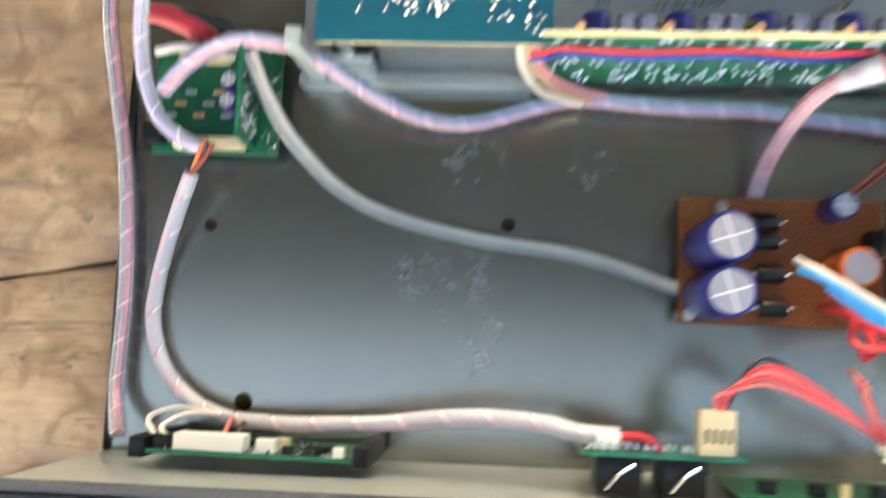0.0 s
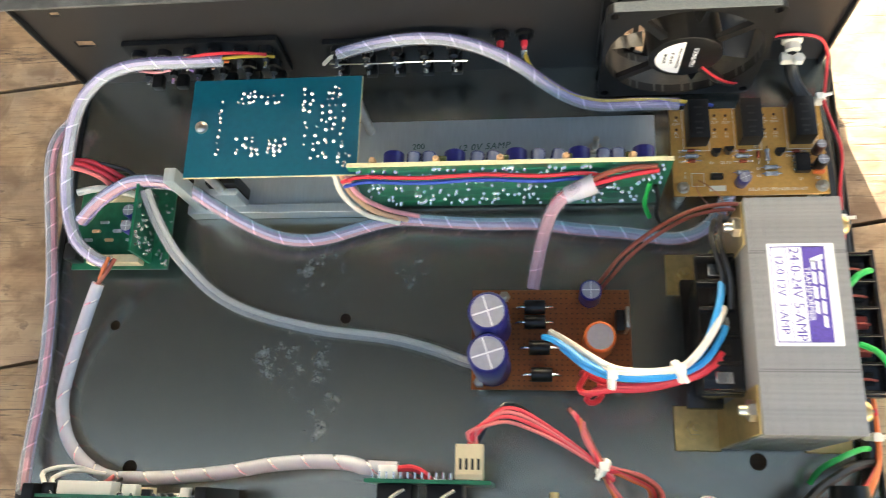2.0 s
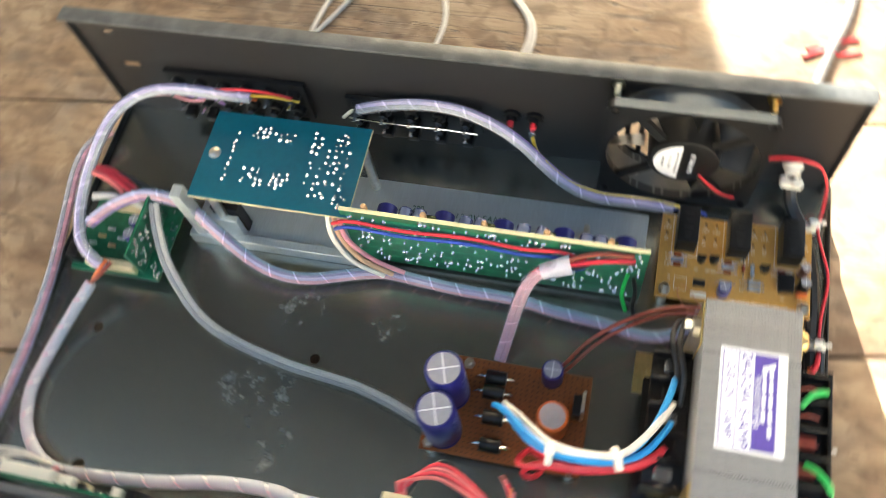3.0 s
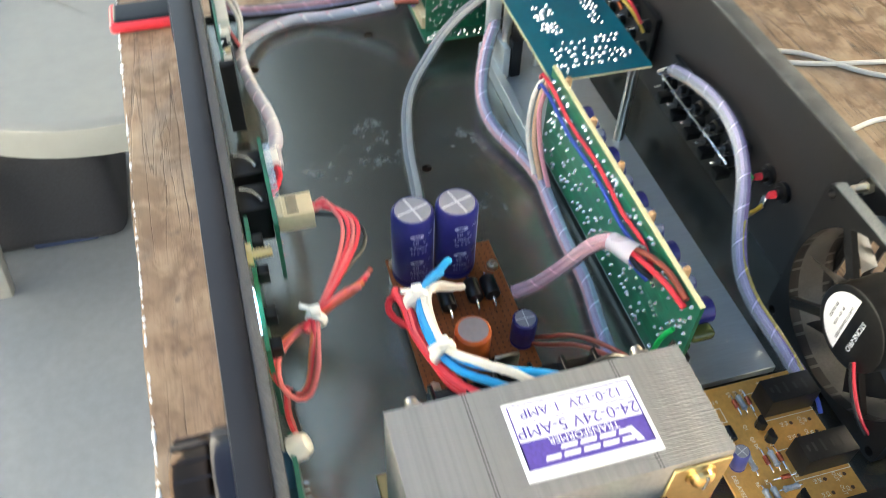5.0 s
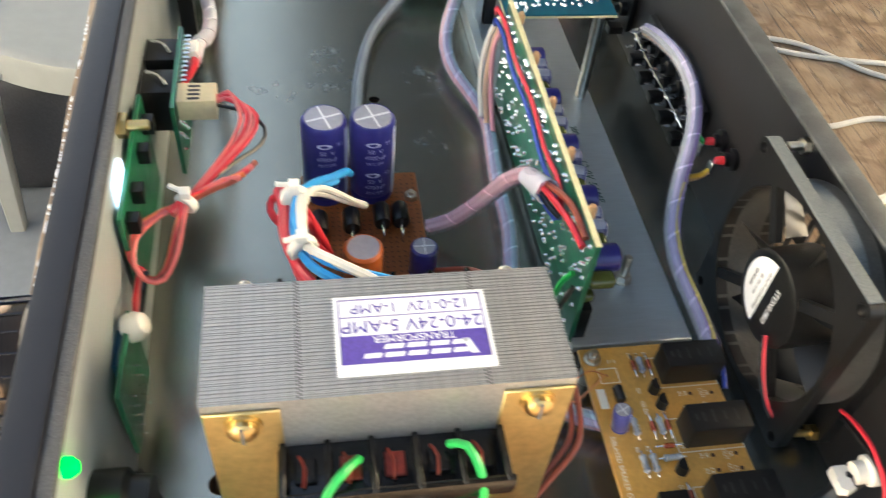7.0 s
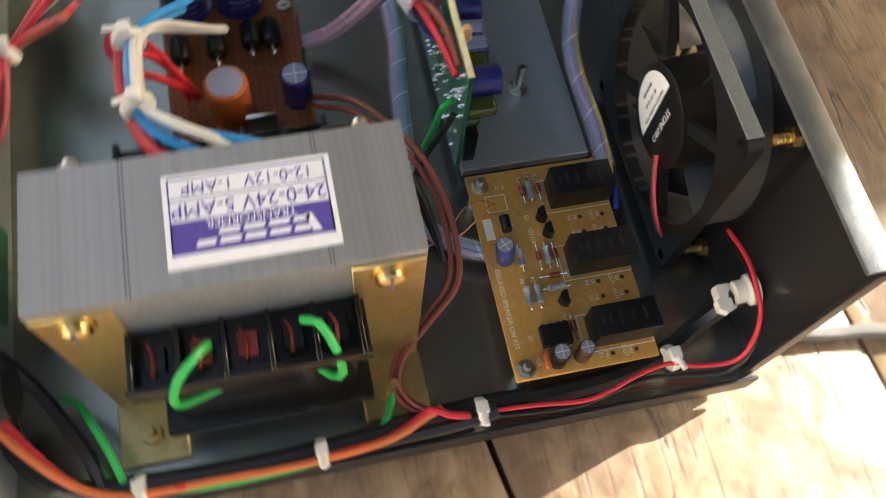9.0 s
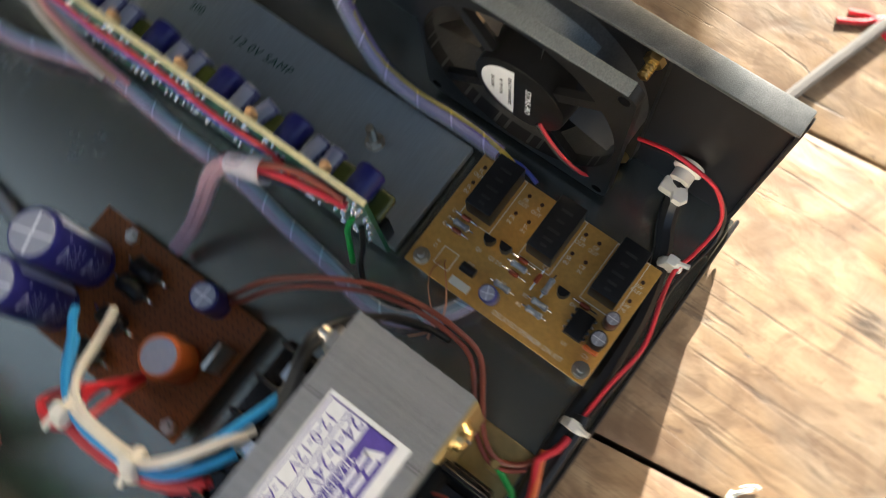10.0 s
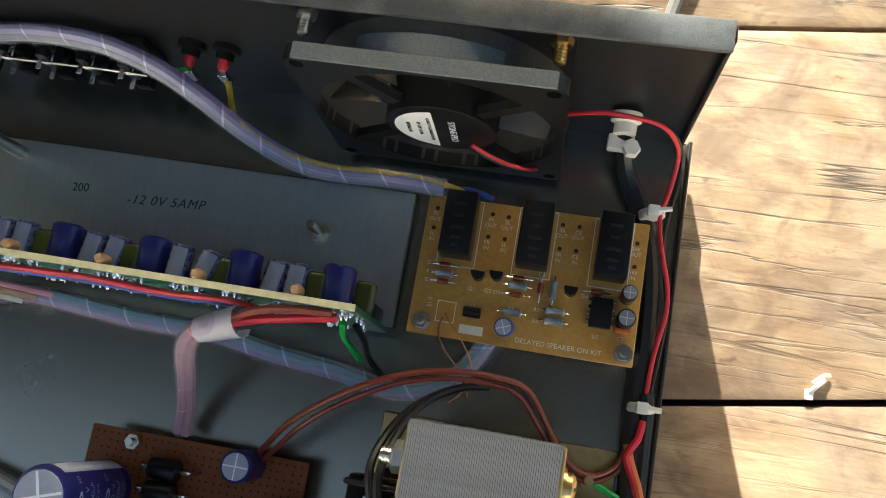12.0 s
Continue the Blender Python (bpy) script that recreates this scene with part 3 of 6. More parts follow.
# brackets: two upright straps each side with feet
for sx, x in ((-1, TX0), (1, TX1)):
    for yc in (2.5, 78.5):
        y0, y1 = yc - 9.5, yc + 9.5
        bm = B()
        box(bm, x + (0 if sx > 0 else -0.8), x + (1.1 if sx > 0 else 0), y0, y1, 1.5, 79, 0.35, 1)
        foot_y = (y0 - 1, y1 + 1)
        box(bm, min(x, x + sx * 21), max(x, x + sx * 21), foot_y[0], foot_y[1], 0.1, 1.7, 0.4, 1)
        strap = part("bracket", bm, BRASS, trafo, "yellow zinc-plated bracket")
        bm = B()
        zb = 73.5
        if sx > 0:
            turn(bm, (x + 1.1, yc, zb), (x + 2.0, yc, zb), [(0, 4.9), (1, 4.9)], 24)
            turn(bm, (x + 2.0, yc, zb), (x + 4.6, yc, zb), [(0, 3.9), (0.55, 3.8), (0.85, 3.0), (1, 1.8)], 20)
        else:
            turn(bm, (x - 0.8, yc, zb), (x - 4.0, yc, zb), [(0, 4.3), (0.8, 4.3), (1, 3.6)], 6)
            turn(bm, (x - 4.0, yc, zb), (x - 7.0, yc, zb), [(0, 2), (1, 1.8)], 12)
            for k in range(3):
                turn(bm, (x - 4.3 - 0.8 * k, yc, zb), (x - 4.7 - 0.8 * k, yc, zb), [(0, 2.25), (1, 2.25)], 12)
        bolt = part("bolt", bm, GOLD if sx > 0 else STEEL, strap)
        if sx > 0:
            bm = B()
            box(bm, x + 3.9, x + 4.75, yc - 0.45, yc + 0.45, zb - 3.2, zb + 3.2)
            part("slot", bm, LAMGAP, bolt)
        bm = B()
        turn(bm, (x + sx * 12, yc, 1.7), (x + sx * 12, yc, 2.4), [(0, 5.2), (1, 5.2)], 24)
        turn(bm, (x + sx * 12, yc, 2.4), (x + sx * 12, yc, 5.2), [(0, 3.6), (1, 3.4)], 6)
        turn(bm, (x + sx * 12, yc, 5.2), (x + sx * 12, yc, 9.5), [(0, 1.6), (1, 1.5)], 10)
        part("foot_bolt", bm, BRASS, strap)
    # coil housing of black plastic on this side
    bm = B()
    o = sx * 17
    box(bm, min(x, x + o), max(x, x + o), 10, 71.5, 54, 60, 1.2)
    bob = part("bobbin", bm, BOBBIN, trafo, "glossy black coil former")
    bm = B()
    box(bm, min(x + sx * 0.5, x + o), max(x + sx * 0.5, x + o), 10, 71.5, 12, 18, 1.2)
    part("lower_flange", bm, BOBBIN, bob)
    bm = B()
    box(bm, min(x, x + sx * 14), max(x, x + sx * 14), 13, 68, 17, 55, 6, 4)
    part("winding", bm, BOBBIN, bob)
    for k in range(6):
        y = 11.5 + 11.6 * k
        bm = B()
        box(bm, min(x + sx * 1, x + o + sx * 0.4), max(x + sx * 1, x + o + sx * 0.4), y - 0.8, y + 0.8, 59.5, 63.5, 0.4, 1)
        part("divider", bm, BOBBIN, bob)
        if k < 5:
            bm = B()
            box(bm, min(x + sx * 5, x + sx * 12), max(x + sx * 5, x + sx * 12), y + 3, y + 8.5, 60, 61.2, 0.3, 1)
            part("solder_lug", bm, TIN if sx < 0 and k % 2 == 0 else COPPERRED if sx > 0 and k in (1, 2) else BOBBIN, bob)
    if sx > 0:
        bm = B()
        box(bm, x + 15.6, x + 17.6, 10, 71.5, 57, 63.2, 0.7, 2)
        part("terminal_rim", bm, BOBBIN, bob)
        for k in range(5):
            bm = B()
            tube(bm, [(x + 4, 15.5 + 11.6 * k, 60.6), (x + 8, 17 + 11.6 * k, 62), (x + 13, 16.5 + 11.6 * k, 60.8)], 0.55, 6)
            part("enamelled_wire", bm, COPPERRED, bob)
# green links on the mains side
for pts in ([(256, 31, 63), (260, 28, 66.5), (265, 23, 65), (267, 20, 55), (265, 22, 46), (261, 31, 42)],
            [(254, 55, 63), (257, 59, 67), (263, 62, 64), (267, 63, 54), (265, 60, 46), (259, 55, 43)]):
    bm = B()
    tube(bm, pts, 1.25)
    part("green_link_wire", bm, GREENW, trafo, "bright green insulated link wire")
# label: brand side faces +x
LX0, LX1, LY0, LY1 = 217.6, 243.4, 26.5, 68.3
bm = B()
box(bm, LX0, LX1, LY0, LY1, 82.0, 82.25)
label = part("label", bm, PAPER, trafo, "white paper rating label printed in violet")
bm = B()
box(bm, LX1 - 12.5, LX1 - 3.6, LY0 + 1.3, LY1 - 1.3, 82.3, 82.34)
part("brand_band", bm, INK, label)
for x0, x1, y0, y1 in ((LX0 + 1.0, LX0 + 1.4, LY0 + 1.3, LY1 - 1.3), (LX0 + 7.0, LX0 + 7.3, LY0 + 1.3, LY1 - 1.3), (LX0 + 1.0, LX1 - 3.6, LY0 + 1.3, LY0 + 1.7), (LX0 + 1.0, LX1 - 3.6, LY1 - 1.7, LY1 - 1.3)):
    bm = B()
    box(bm, x0, x1, y0, y1, 82.3, 82.34)
    part("border_line", bm, INK, label)
LYM = (LY0 + LY1) / 2
lettering("rating_text", "12-0-12V  1-AMP", 4.6, at(LX0 + 4.2, LYM, 82.32, 0, 0, -90), INK, label)
lettering("rating_text", "24-0-24V 5-AMP", 5.6, at(LX0 + 10.2, LYM, 82.32, 0, 0, -90), INK, label)
lettering("kind_text", "TRANSFORMER", 3.2, at(LX1 - 11.1, LYM, 82.37, 0, 0, -90), PAPER, label)
# brand shown as plain slanted bars
for k, (a, b) in enumerate(((-14, -9.5), (-8.5, -3.5), (-2.5, 2.5), (3.5, 8.5), (9.5, 13.5))):
    for i in range(2 if k else 1):
        x0 = LX1 - 5.2 - i * 2.6
        bm = B()
        bm.faces.new([bm.verts.new(v) for v in ((x0, LYM + a, 82.36), (x0, LYM + b, 82.36), (x0 - 1.5, LYM + b + 0.8, 82.36), (x0 - 1.5, LYM + a + 0.8, 82.36))])
        part("brand_bar", bm, PAPER, label)
bm = B()
bm.faces.new([bm.verts.new(v) for v in ((LX1 - 4.6, LYM + 16.5, 82.36), (LX1 - 4.6, LYM + 14.2, 82.36), (LX1 - 9.6, LYM + 12.6, 82.36), (LX1 - 9.6, LYM + 14.4, 82.36))])
part("brand_bar", bm, PAPER, label)

# ---- heat sink plate and amplifier boards ----
sink = thing("heat_sink", (62, 140, 0), "flat brushed aluminium heat sink plate bolted to the case", "heat sink")
bm = B()
box(bm, -63, 187.5, 117.4, 165.5, 2.2, 6.2, 0.4, 1)
plate = part("plate", bm, ALU, sink)
bm = B()
box(bm, -63, 34, 112.2, 117.3, 0.2, 9.5, 0.3, 1)
part("front_edge", bm, ALU, sink)
bm = B()
turn(bm, (156, 146, 6.2), (156, 146, 7.0), [(0, 3.9), (1, 3.9)], 24)
turn(bm, (156, 146, 7), (156, 146, 9.8), [(0, 3.4), (1, 3.2)], 6)
turn(bm, (156, 146, 9.8), (156, 146, 20), [(0, 1.7), (0.95, 1.7), (1, 1.3)], 12)
part("fixing_screw", bm, STEEL, sink)
lettering("marker_note", "-12 0V 5AMP", 5.0, at(96, 149, 6.25, 0, 0, 3), MARK, plate, spacing=1.12, shear=0.25)
lettering("marker_note", "200", 4.5, at(62, 150, 6.25, 0, 0, 4), MARK, plate)

ampboard = thing("power_amplifier_board", (112, 116, 6), "upright green amplifier circuit board soldered side out", "circuit board")
bm = B()
box(bm, 37, 187, 114.6, 116.2, 9, 62)
pcb = part("board", bm, GREEN, ampboard, "green circuit board")
bm = B()
box(bm, 37, 187.0, 114.4, 116.4, 61.9, 62.6)
part("board_edge", bm, BOARDEDGE, pcb, "pale cut board edge")
bm = B()
rnd = random.Random(3)
for col in range(70):
    x = 40 + 146 * col / 70
    for k in range(rnd.choice((2, 3, 3, 4))):
        z = rnd.choice((14, 19, 25, 31, 36, 42, 47, 52, 57)) + rnd.uniform(-1.5, 1.5)
        xx = x + rnd.uniform(-0.9, 0.9)
        turn(bm, (xx, 114.6, z), (xx, 113.3, z), [(0, 0.95), (0.5, 0.75), (1, 0.25)], 6)
tagged(part("solder_joints", bm, TIN, pcb, "shiny solder joints"), kind="stuff")
TRACK = material("masked_copper_track", (0.015, 0.15, 0.075), 0.3, coat=0.2)
for k in range(6):
    z = 15 + 8 * k
    bm = B()
    box(bm, 40 + 4 * k, 180 - 3 * k, 114.52, 114.6, z, z + 2.2)
    part("copper_track", bm, TRACK, pcb)
# blue and red wires laid along the board
for name, mat, z, y in (("red_wire", RED, 55, 112.6), ("blue_wire", DEEPBLUE, 49, 112.4)):
    bm = B()
    tube(bm, [(33, 111, z - 2), (38, 109.5, z + 4), (44, y, z), (70, y - 0.5, z - 1.5), (100, y, z), (128, y - 0.6, z - 1.5), (146, y, z - 0.5), (158, 111.5, z - 3)], 1.0)
    part(name, bm, mat, ampboard)


def can(bm_r, h, seg=20):
    bm = B()
    turn(bm, (0, 0, 0), (0, 0, h), [(0, bm_r * 0.96), (0.03, bm_r), (0.08, bm_r * 0.93), (0.12, bm_r), (0.95, bm_r), (1, bm_r * 0.88)], seg)
    return bm


def can_top(r, h, seg=20):
    bm = B()
    turn(bm, (0, 0, h - 0.05), (0, 0, h + 0.12), [(0, r * 0.84), (1, r * 0.82)], seg)
    return bm


def can_cross(r, h):
    bm = B()
    box(bm, -r * 0.78, r * 0.78, -r * 0.042, r * 0.042, h + 0.05, h + 0.22)
    box(bm, -r * 0.042, r * 0.042, -r * 0.78, r * 0.78, h + 0.05, h + 0.225)
    return bm


def capacitor_meshes(r, h, sleeve):
    return mesh_of("capacitor", can(r, h), sleeve), mesh_of("metal_top", can_top(r, h), CAPSILVER), mesh_of("vent_cross", can_cross(r, h), CROSSMETAL)


def add_capacitor(meshes, parent, m, label="", cross=True):
    ob = put("capacitor", meshes[0], parent, m, label)
    t = new("metal_top", meshes[1])
    t.parent = ob
    if cross:
        c = new("vent_cross", meshes[2])
        c.parent = ob
    return ob


# parts on the far side of the upright board: blue cans, pale cans, green film capacitors, lying outward
blue_small = capacitor_meshes(5.2, 13, CAPBLUE)
pale_small = capacitor_meshes(3.6, 11.5, CAPGREY)
bm = B()
for a in range(6):
    q = [radians(-128 + 14 * (a + e)) for e in (0, 1)]
    bm.faces.new([bm.verts.new((3.66 * math.cos(g), 3.66 * math.sin(g), h)) for g, h in ((q[0], 1.5), (q[1], 1.5), (q[1], 10.6), (q[0], 10.6))])
stripe_small = mesh_of("polarity_stripe", bm, material("pale_slate_stripe", (0.24, 0.26, 0.36), 0.35))
film = B()
box(film, -3.2, 3.2, -2.2, 2.2, 0, 10, 1.8, 3)
film = mesh_of("film_capacitor", film, CAPGREEN)
for k, x in enumerate((58, 88, 118, 148, 178)):
    add_capacitor(blue_small, ampboard, at(x - 2, 116.2, 44, -90, 0, 0), "dark blue electrolytic capacitor", False)
    if k < 4:
        for dx, tilt in ((8, 3 + 5 * (k % 2)), (15.5, 2 + 7 * (k % 3))):
            c = add_capacitor(pale_small, ampboard, at(x + dx, 116.2, 47 - (k % 2), -90, 0, -tilt), "grey-blue striped capacitor", False)
            p = new("polarity_stripe", stripe_small)
            p.parent = c
        put("film_capacitor", film, ampboard, at(x + 22, 116.2, 46, -90, 0, 0), "olive green film capacitor")
    else:
        put("film_capacitor", film, ampboard, at(x + 6.5, 116.2, 42, -90, 0, 0), "olive green film capacitor")
    put("film_capacitor", film, ampboard, at(x + 3, 120.4, 26, -90, 0, 90), "olive green film capacitor")
    bm = B()
    turn(bm, (x - 9, 118, 57), (x - 9, 118, 63.5), [(0, 1.1), (0.2, 1.7), (0.8, 1.7), (1, 1.1)], 10)
    part("resistor", bm, RESTAN, ampboard, "tan resistor")
for x in (52, 84, 116, 148, 176):
    bm = B()
    box(bm, x - 8, x + 8, 118, 122.5, 7, 24, 0.5)
    part("power_chip", bm, BLACKPL, ampboard, "black power chip against the plate")

# preamp board, lying level above the plate
teal = thing("preamp_board", (-2, 140, 6), "teal circuit board mounted solder side up", "circuit board")
bm = B()
box(bm, -45.5, 40.5, 113.6, 166, 55, 56.6)
tb = part("board", bm, TEAL, teal)
bm = B()
box(bm, -45.6, 40.7, 113.3, 166.2, 54.9, 56.0)
part("board_edge", bm, BOARDEDGE, tb, "pale cut board edge")
bm = B()
rnd = random.Random(11)
for cx, cy, nx, ny, dx, dy in ((-30, 152, 1, 3, 0, 5), (-22, 157, 4, 3, 3, 2.6), (-9, 156, 4, 2, 3, 3), (-30, 130, 1, 5, 0, 3.4), (-20, 131, 3, 4, 4, 3), (-4, 131, 4, 3, 2.6, 3.2), (12, 155, 2, 5, 4, 3),
                               (24, 158, 3, 3, 3, 2.8), (14, 138, 2, 4, 5, 4), (24, 136, 3, 7, 4, 3.2), (31, 122, 3, 3, 3, 3), (-30, 143, 1, 4, 0, 4), (22, 148, 4, 3, 3.4, 3.4), (-12, 128, 5, 2, 2.8, 3), (18, 128, 3, 3, 3.2, 3.4)):
    for i in range(nx):
        for j in range(ny):
            if rnd.random() < 0.85:
                x, y = cx + i * dx + rnd.uniform(-0.8, 0.8), cy + (j - ny / 2) * dy + rnd.uniform(-0.8, 0.8)
                r = rnd.uniform(0.8, 1.35)
                turn(bm, (x, y, 56.6), (x, y, 57.9), [(0, r), (0.5, r * 0.75), (1, 0.25)], 7)
tagged(part("solder_joints", bm, TIN, tb, "shiny solder joints"), kind="stuff")
bm = B()
turn(bm, (-39, 140, 56.6), (-39, 140, 58.8), [(0, 3.3), (0.6, 3.0), (1, 1.5)], 20)
part("screw", bm, STEEL, tb, "round-head screw")
for x, y in ((-39, 140), (-39, 120), (35, 160)):
    bm = B()
    cyl(bm, (x, y, 6.2), (x, y, 55), 2.6, 12)
    part("standoff", bm, STEEL, teal)
bm = B()
box(bm, -58, -52, 113.5, 121, 6.2, 52, 0.5)
box(bm, -52, -30, 116, 120, 6.2, 26, 0.6)
part("bracket", bm, ALU, teal, "bare aluminium support bracket")
bm = B()
box(bm, -46, -30, 121, 127, 6.2, 30, 0.6)
part("power_chip", bm, BLACKPL, teal, "black chip screwed to the plate")

# ---- supply board with the two large capacitors ----
supply = thing("power_supply_board", (131, 43, 0), "orange perforated board with two large blue capacitors", "circuit board")
bm = B()
box(bm, 93, 170, 18.5, 68, 10.4, 12, 0.2, 1)
sb = part("board", bm, PERF, supply, "orange phenolic perforated board")
bm = B()
for i in range(29):
    for j in range(19):
        if rnd.random() < 0.93:
            cyl(bm, (95.2 + 2.6 * i, 20.4 + 2.54 * j, 11.98), (95.2 + 2.6 * i, 20.4 + 2.54 * j, 12.06), 0.42, 6)
tagged(part("perforation", bm, PERFHOLE, sb), kind="stuff")
for x, y in ((109, 64.4), (165, 22), (97, 22)):
    bm = B()
    cyl(bm, (x, y, 0), (x, y, 10.4), 2.6, 10)
    turn(bm, (x, y, 12), (x, y, 14.2), [(0, 2.9), (1, 2.7)], 6)
    turn(bm, (x, y, 14.2), (x, y, 16), [(0, 1.4), (1, 1.2)], 10)
    part("screw", bm, STEEL, sb)
big = capacitor_meshes(9.2, 40, CAPBLUE)
for y in (28.9, 48):
    ob = add_capacitor(big, supply, at(103.2, y, 12.0, 0, 0, 18), "large dark blue electrolytic capacitor")
    for z in (31.5, 15.5):
        for text, dz, size in (("SD", 1.2, 2.2), ("50  V", -2.4, 2.9), ("4700uF", -5.6, 2.9), ("85 C (M)", -8.6, 2.0)):
            wrapped_print(text, size, 9.27, radians(-14 + (34 if text == "SD" else 0)), z + dz, ob)
        bm = B()
        for k in range(12):
            q = [radians(-20) + 0.33 * math.cos((k + e) * math.pi / 6) for e in (0, 1)]
            h = [1.25 * math.sin((k + e) * math.pi / 6) for e in (0, 1)]
            bm.faces.new([bm.verts.new((9.27 * math.cos(a), 9.27 * math.sin(a), z + 1.2 + w)) for a, w in ((q[0], h[0]), (q[1], h[1]), (radians(-20) + (q[1] - radians(-20)) * 0.55, h[1] * 0.5), (radians(-20) + (q[0] - radians(-20)) * 0.55, h[0] * 0.5))])
        p = new("maker_oval", mesh_of("maker_oval", bm, CAPPALE))
        p.parent = ob
    bm = B()
    for a in range(6):
        a0, a1 = radians(38 + 6 * a), radians(44 + 6 * a)
        vs = [(9.26 * math.cos(q), 9.26 * math.sin(q), h) for q, h in ((a0, 3), (a1, 3), (a1, 38), (a0, 38))]
        bm.faces.new([bm.verts.new(v) for v in vs])
    p = new("polarity_stripe", mesh_of("polarity_stripe", bm, CAPPALE))
    p.parent = ob
add_capacitor(capacitor_meshes(5.2, 15, CAPBLUE), supply, at(150.6, 64, 12), "small dark blue capacitor")
add_capacitor(capacitor_meshes(7.4, 20, CAPORANGE), supply, at(154, 40.5, 12), "orange electrolytic capacitor", False)
for x, y in ((124, 58), (124, 50.5), (126, 38), (127, 25)):
    bm = B()
    turn(bm, (x - 5.0, y, 17.5), (x + 5.0, y, 17.5), [(0, 3.2), (0.05, 3.5), (0.95, 3.5), (1, 3.2)], 14)
    d = part("rectifier_diode", bm, BLACKPL, supply, "fat black rectifier diode")
    bm = B()
    tube(bm, [(x - 9.5, y, 12), (x - 9, y, 16), (x - 7, y, 17.5), (x - 4, y, 17.5)], 0.6, 6)
    tube(bm, [(x + 9.5, y, 12), (x + 9, y, 16), (x + 7, y, 17.5), (x + 4, y, 17.5)], 0.6, 6)
    part("lead", bm, TIN, d)
bm = B()
box(bm, 162.4, 166.4, 45.5, 55.5, 13, 22, 0.4)
reg = part("regulator", bm, BLACKPL, supply, "black regulator")
bm = B()
box(bm, 166.4, 167.8, 45.5, 55.5, 13, 29, 0.2)
part("metal_tab", bm, STEEL, reg)

# ---- relay board ----
RX0, RX1, RY0, RY1 = 194, 269, 116, 164
relayb = thing("speaker_delay_board", (231, 140, 0), "yellow-brown speaker delay relay board with printed legends", "circuit board")
bm = B()
box(bm, RX0, RX1, RY0, RY1, 12.2, 13.8, 0.2, 1)
rb = part("board", bm, PHENOLIC, relayb)
for x, y in ((198.7, 120.2), (265.5, 120)):
    bm = B()
    cyl(bm, (x, y, 0), (x, y, 12.2), 2.7, 10)
    turn(bm, (x, y, 13.8), (x, y, 14.3), [(0, 3.1), (1, 3.1)], 20)
    if y < 150:
        turn(bm, (x, y, 14.3), (x, y, 16.6), [(0, 2.7), (1, 2.6)], 6)
        turn(bm, (x, y, 16.6), (x, y, 19), [(0, 1.4), (1, 1.2)], 10)
    part("screw", bm, STEEL, relayb)
bm = B()
box(bm, -5.2, 5.2, -10.6, 10.6, 0, 11.5, 0.5)
relay_me = mesh_of("relay", bm, BLACKPL)
bm = B()
for k, (y, w) in enumerate(((6, 2.2), (2, 1.5), (-2, 2.4), (-5.5, 1.8), (-8, 1.2))):
    box(bm, -w, w, y - 0.5, y + 0.5, 11.5, 11.56)
print_me = mesh_of("relay_print", bm, material("faint_grey_print", (0.013, 0.013, 0.013), 0.5))


def outline_mesh(name, w, d, t=0.3):
    bm = B()
    for x0, x1, y0, y1 in ((-w, w, -d, -d + t), (-w, w, d - t, d), (-w, -w + t, -d + t, d - t), (w - t, w, -d + t, d - t)):
        box(bm, x0, x1, y0, y1, 0, 0.05)
    return mesh_of(name, bm, SILK)


relay_out = outline_mesh("print_outline", 6.6, 11.8)
for x in (206, 231.5, 257):
    r = put("relay", relay_me, relayb, at(x + 0.6, 153.2, 13.9), "black plastic relay")
    p = new("relay_print", print_me)
    p.parent = r
    put("print_outline", relay_out, rb, at(x + 0.6, 152.0, 13.82))
pad = B()
cyl(pad, (0, 0, 0), (0, 0, 0.08), 0.75, 12)
pad = mesh_of("terminal_hole", pad, PERFHOLE)
T = 1.9
for x, y, s in ((197.4, 159.5, ""), (197.2, 152.5, ""), (216.5, 160, ""), (216.2, 152, ""), (222, 159.8, ""), (221.8, 152, ""), (240.5, 159.8, ""), (240.5, 151.5, ""), (246, 159.8, ""), (246, 151.5, ""), (265.6, 157, ""), (265.6, 149, "")):
    put("terminal_hole", pad, rb, at(x, y, 13.82))
for s, x, y in (("FL\nOUT", 197.2, 156.6), ("FL\nIN", 197, 149.4), ("FR\nOUT", 216.4, 157), ("FR\nIN", 216, 149), ("SL\nOUT", 222, 156.8), ("SL\nIN", 221.8, 149), ("SR\nOUT", 240.6, 156.8), ("SR\nIN", 240.4, 148.4),
                ("CE\nOUT", 246, 156.8), ("CE\nIN", 246, 148.4), ("SW\nOUT", 265.4, 154), ("SW\nIN", 265.4, 146), ("D1", 198.5, 140.2), ("R1", 198.5, 137.2), ("D6", 198.5, 134.4), ("Q1", 213.5, 133.6),
                ("Q2 D5", 220.4, 133.6), ("D2", 222.2, 139.6), ("D7", 214.5, 127.6), ("R3", 227.5, 128.8), ("C4", 228, 124.4), ("R5", 236, 129.8), ("R6", 236, 126), ("U1", 256, 124), ("D4", 251, 136.6), ("D3", 236, 142), ("C3", 264, 124.5)):
    lettering("print_text", s, T, at(x, y, 13.82), SILK, rb)
lettering("board_title", "DELAYED SPEAKER ON KIT", 2.35, at(244.5, 118.8, 13.82), SILK, rb)
lettering("print_text", "0 12", 1.9, at(200.2, 127, 13.82, 0, 0, -90), SILK, rb)
put("print_outline", outline_mesh("print_outline", 3.2, 3.6), rb, at(206.2, 124.5, 13.82))
bm = B()
box(bm, 211.5, 219.5, 118.2, 121.2, 13.8, 13.86)
part("maker_mark_box", bm, SILK, rb, "pale printed maker mark")
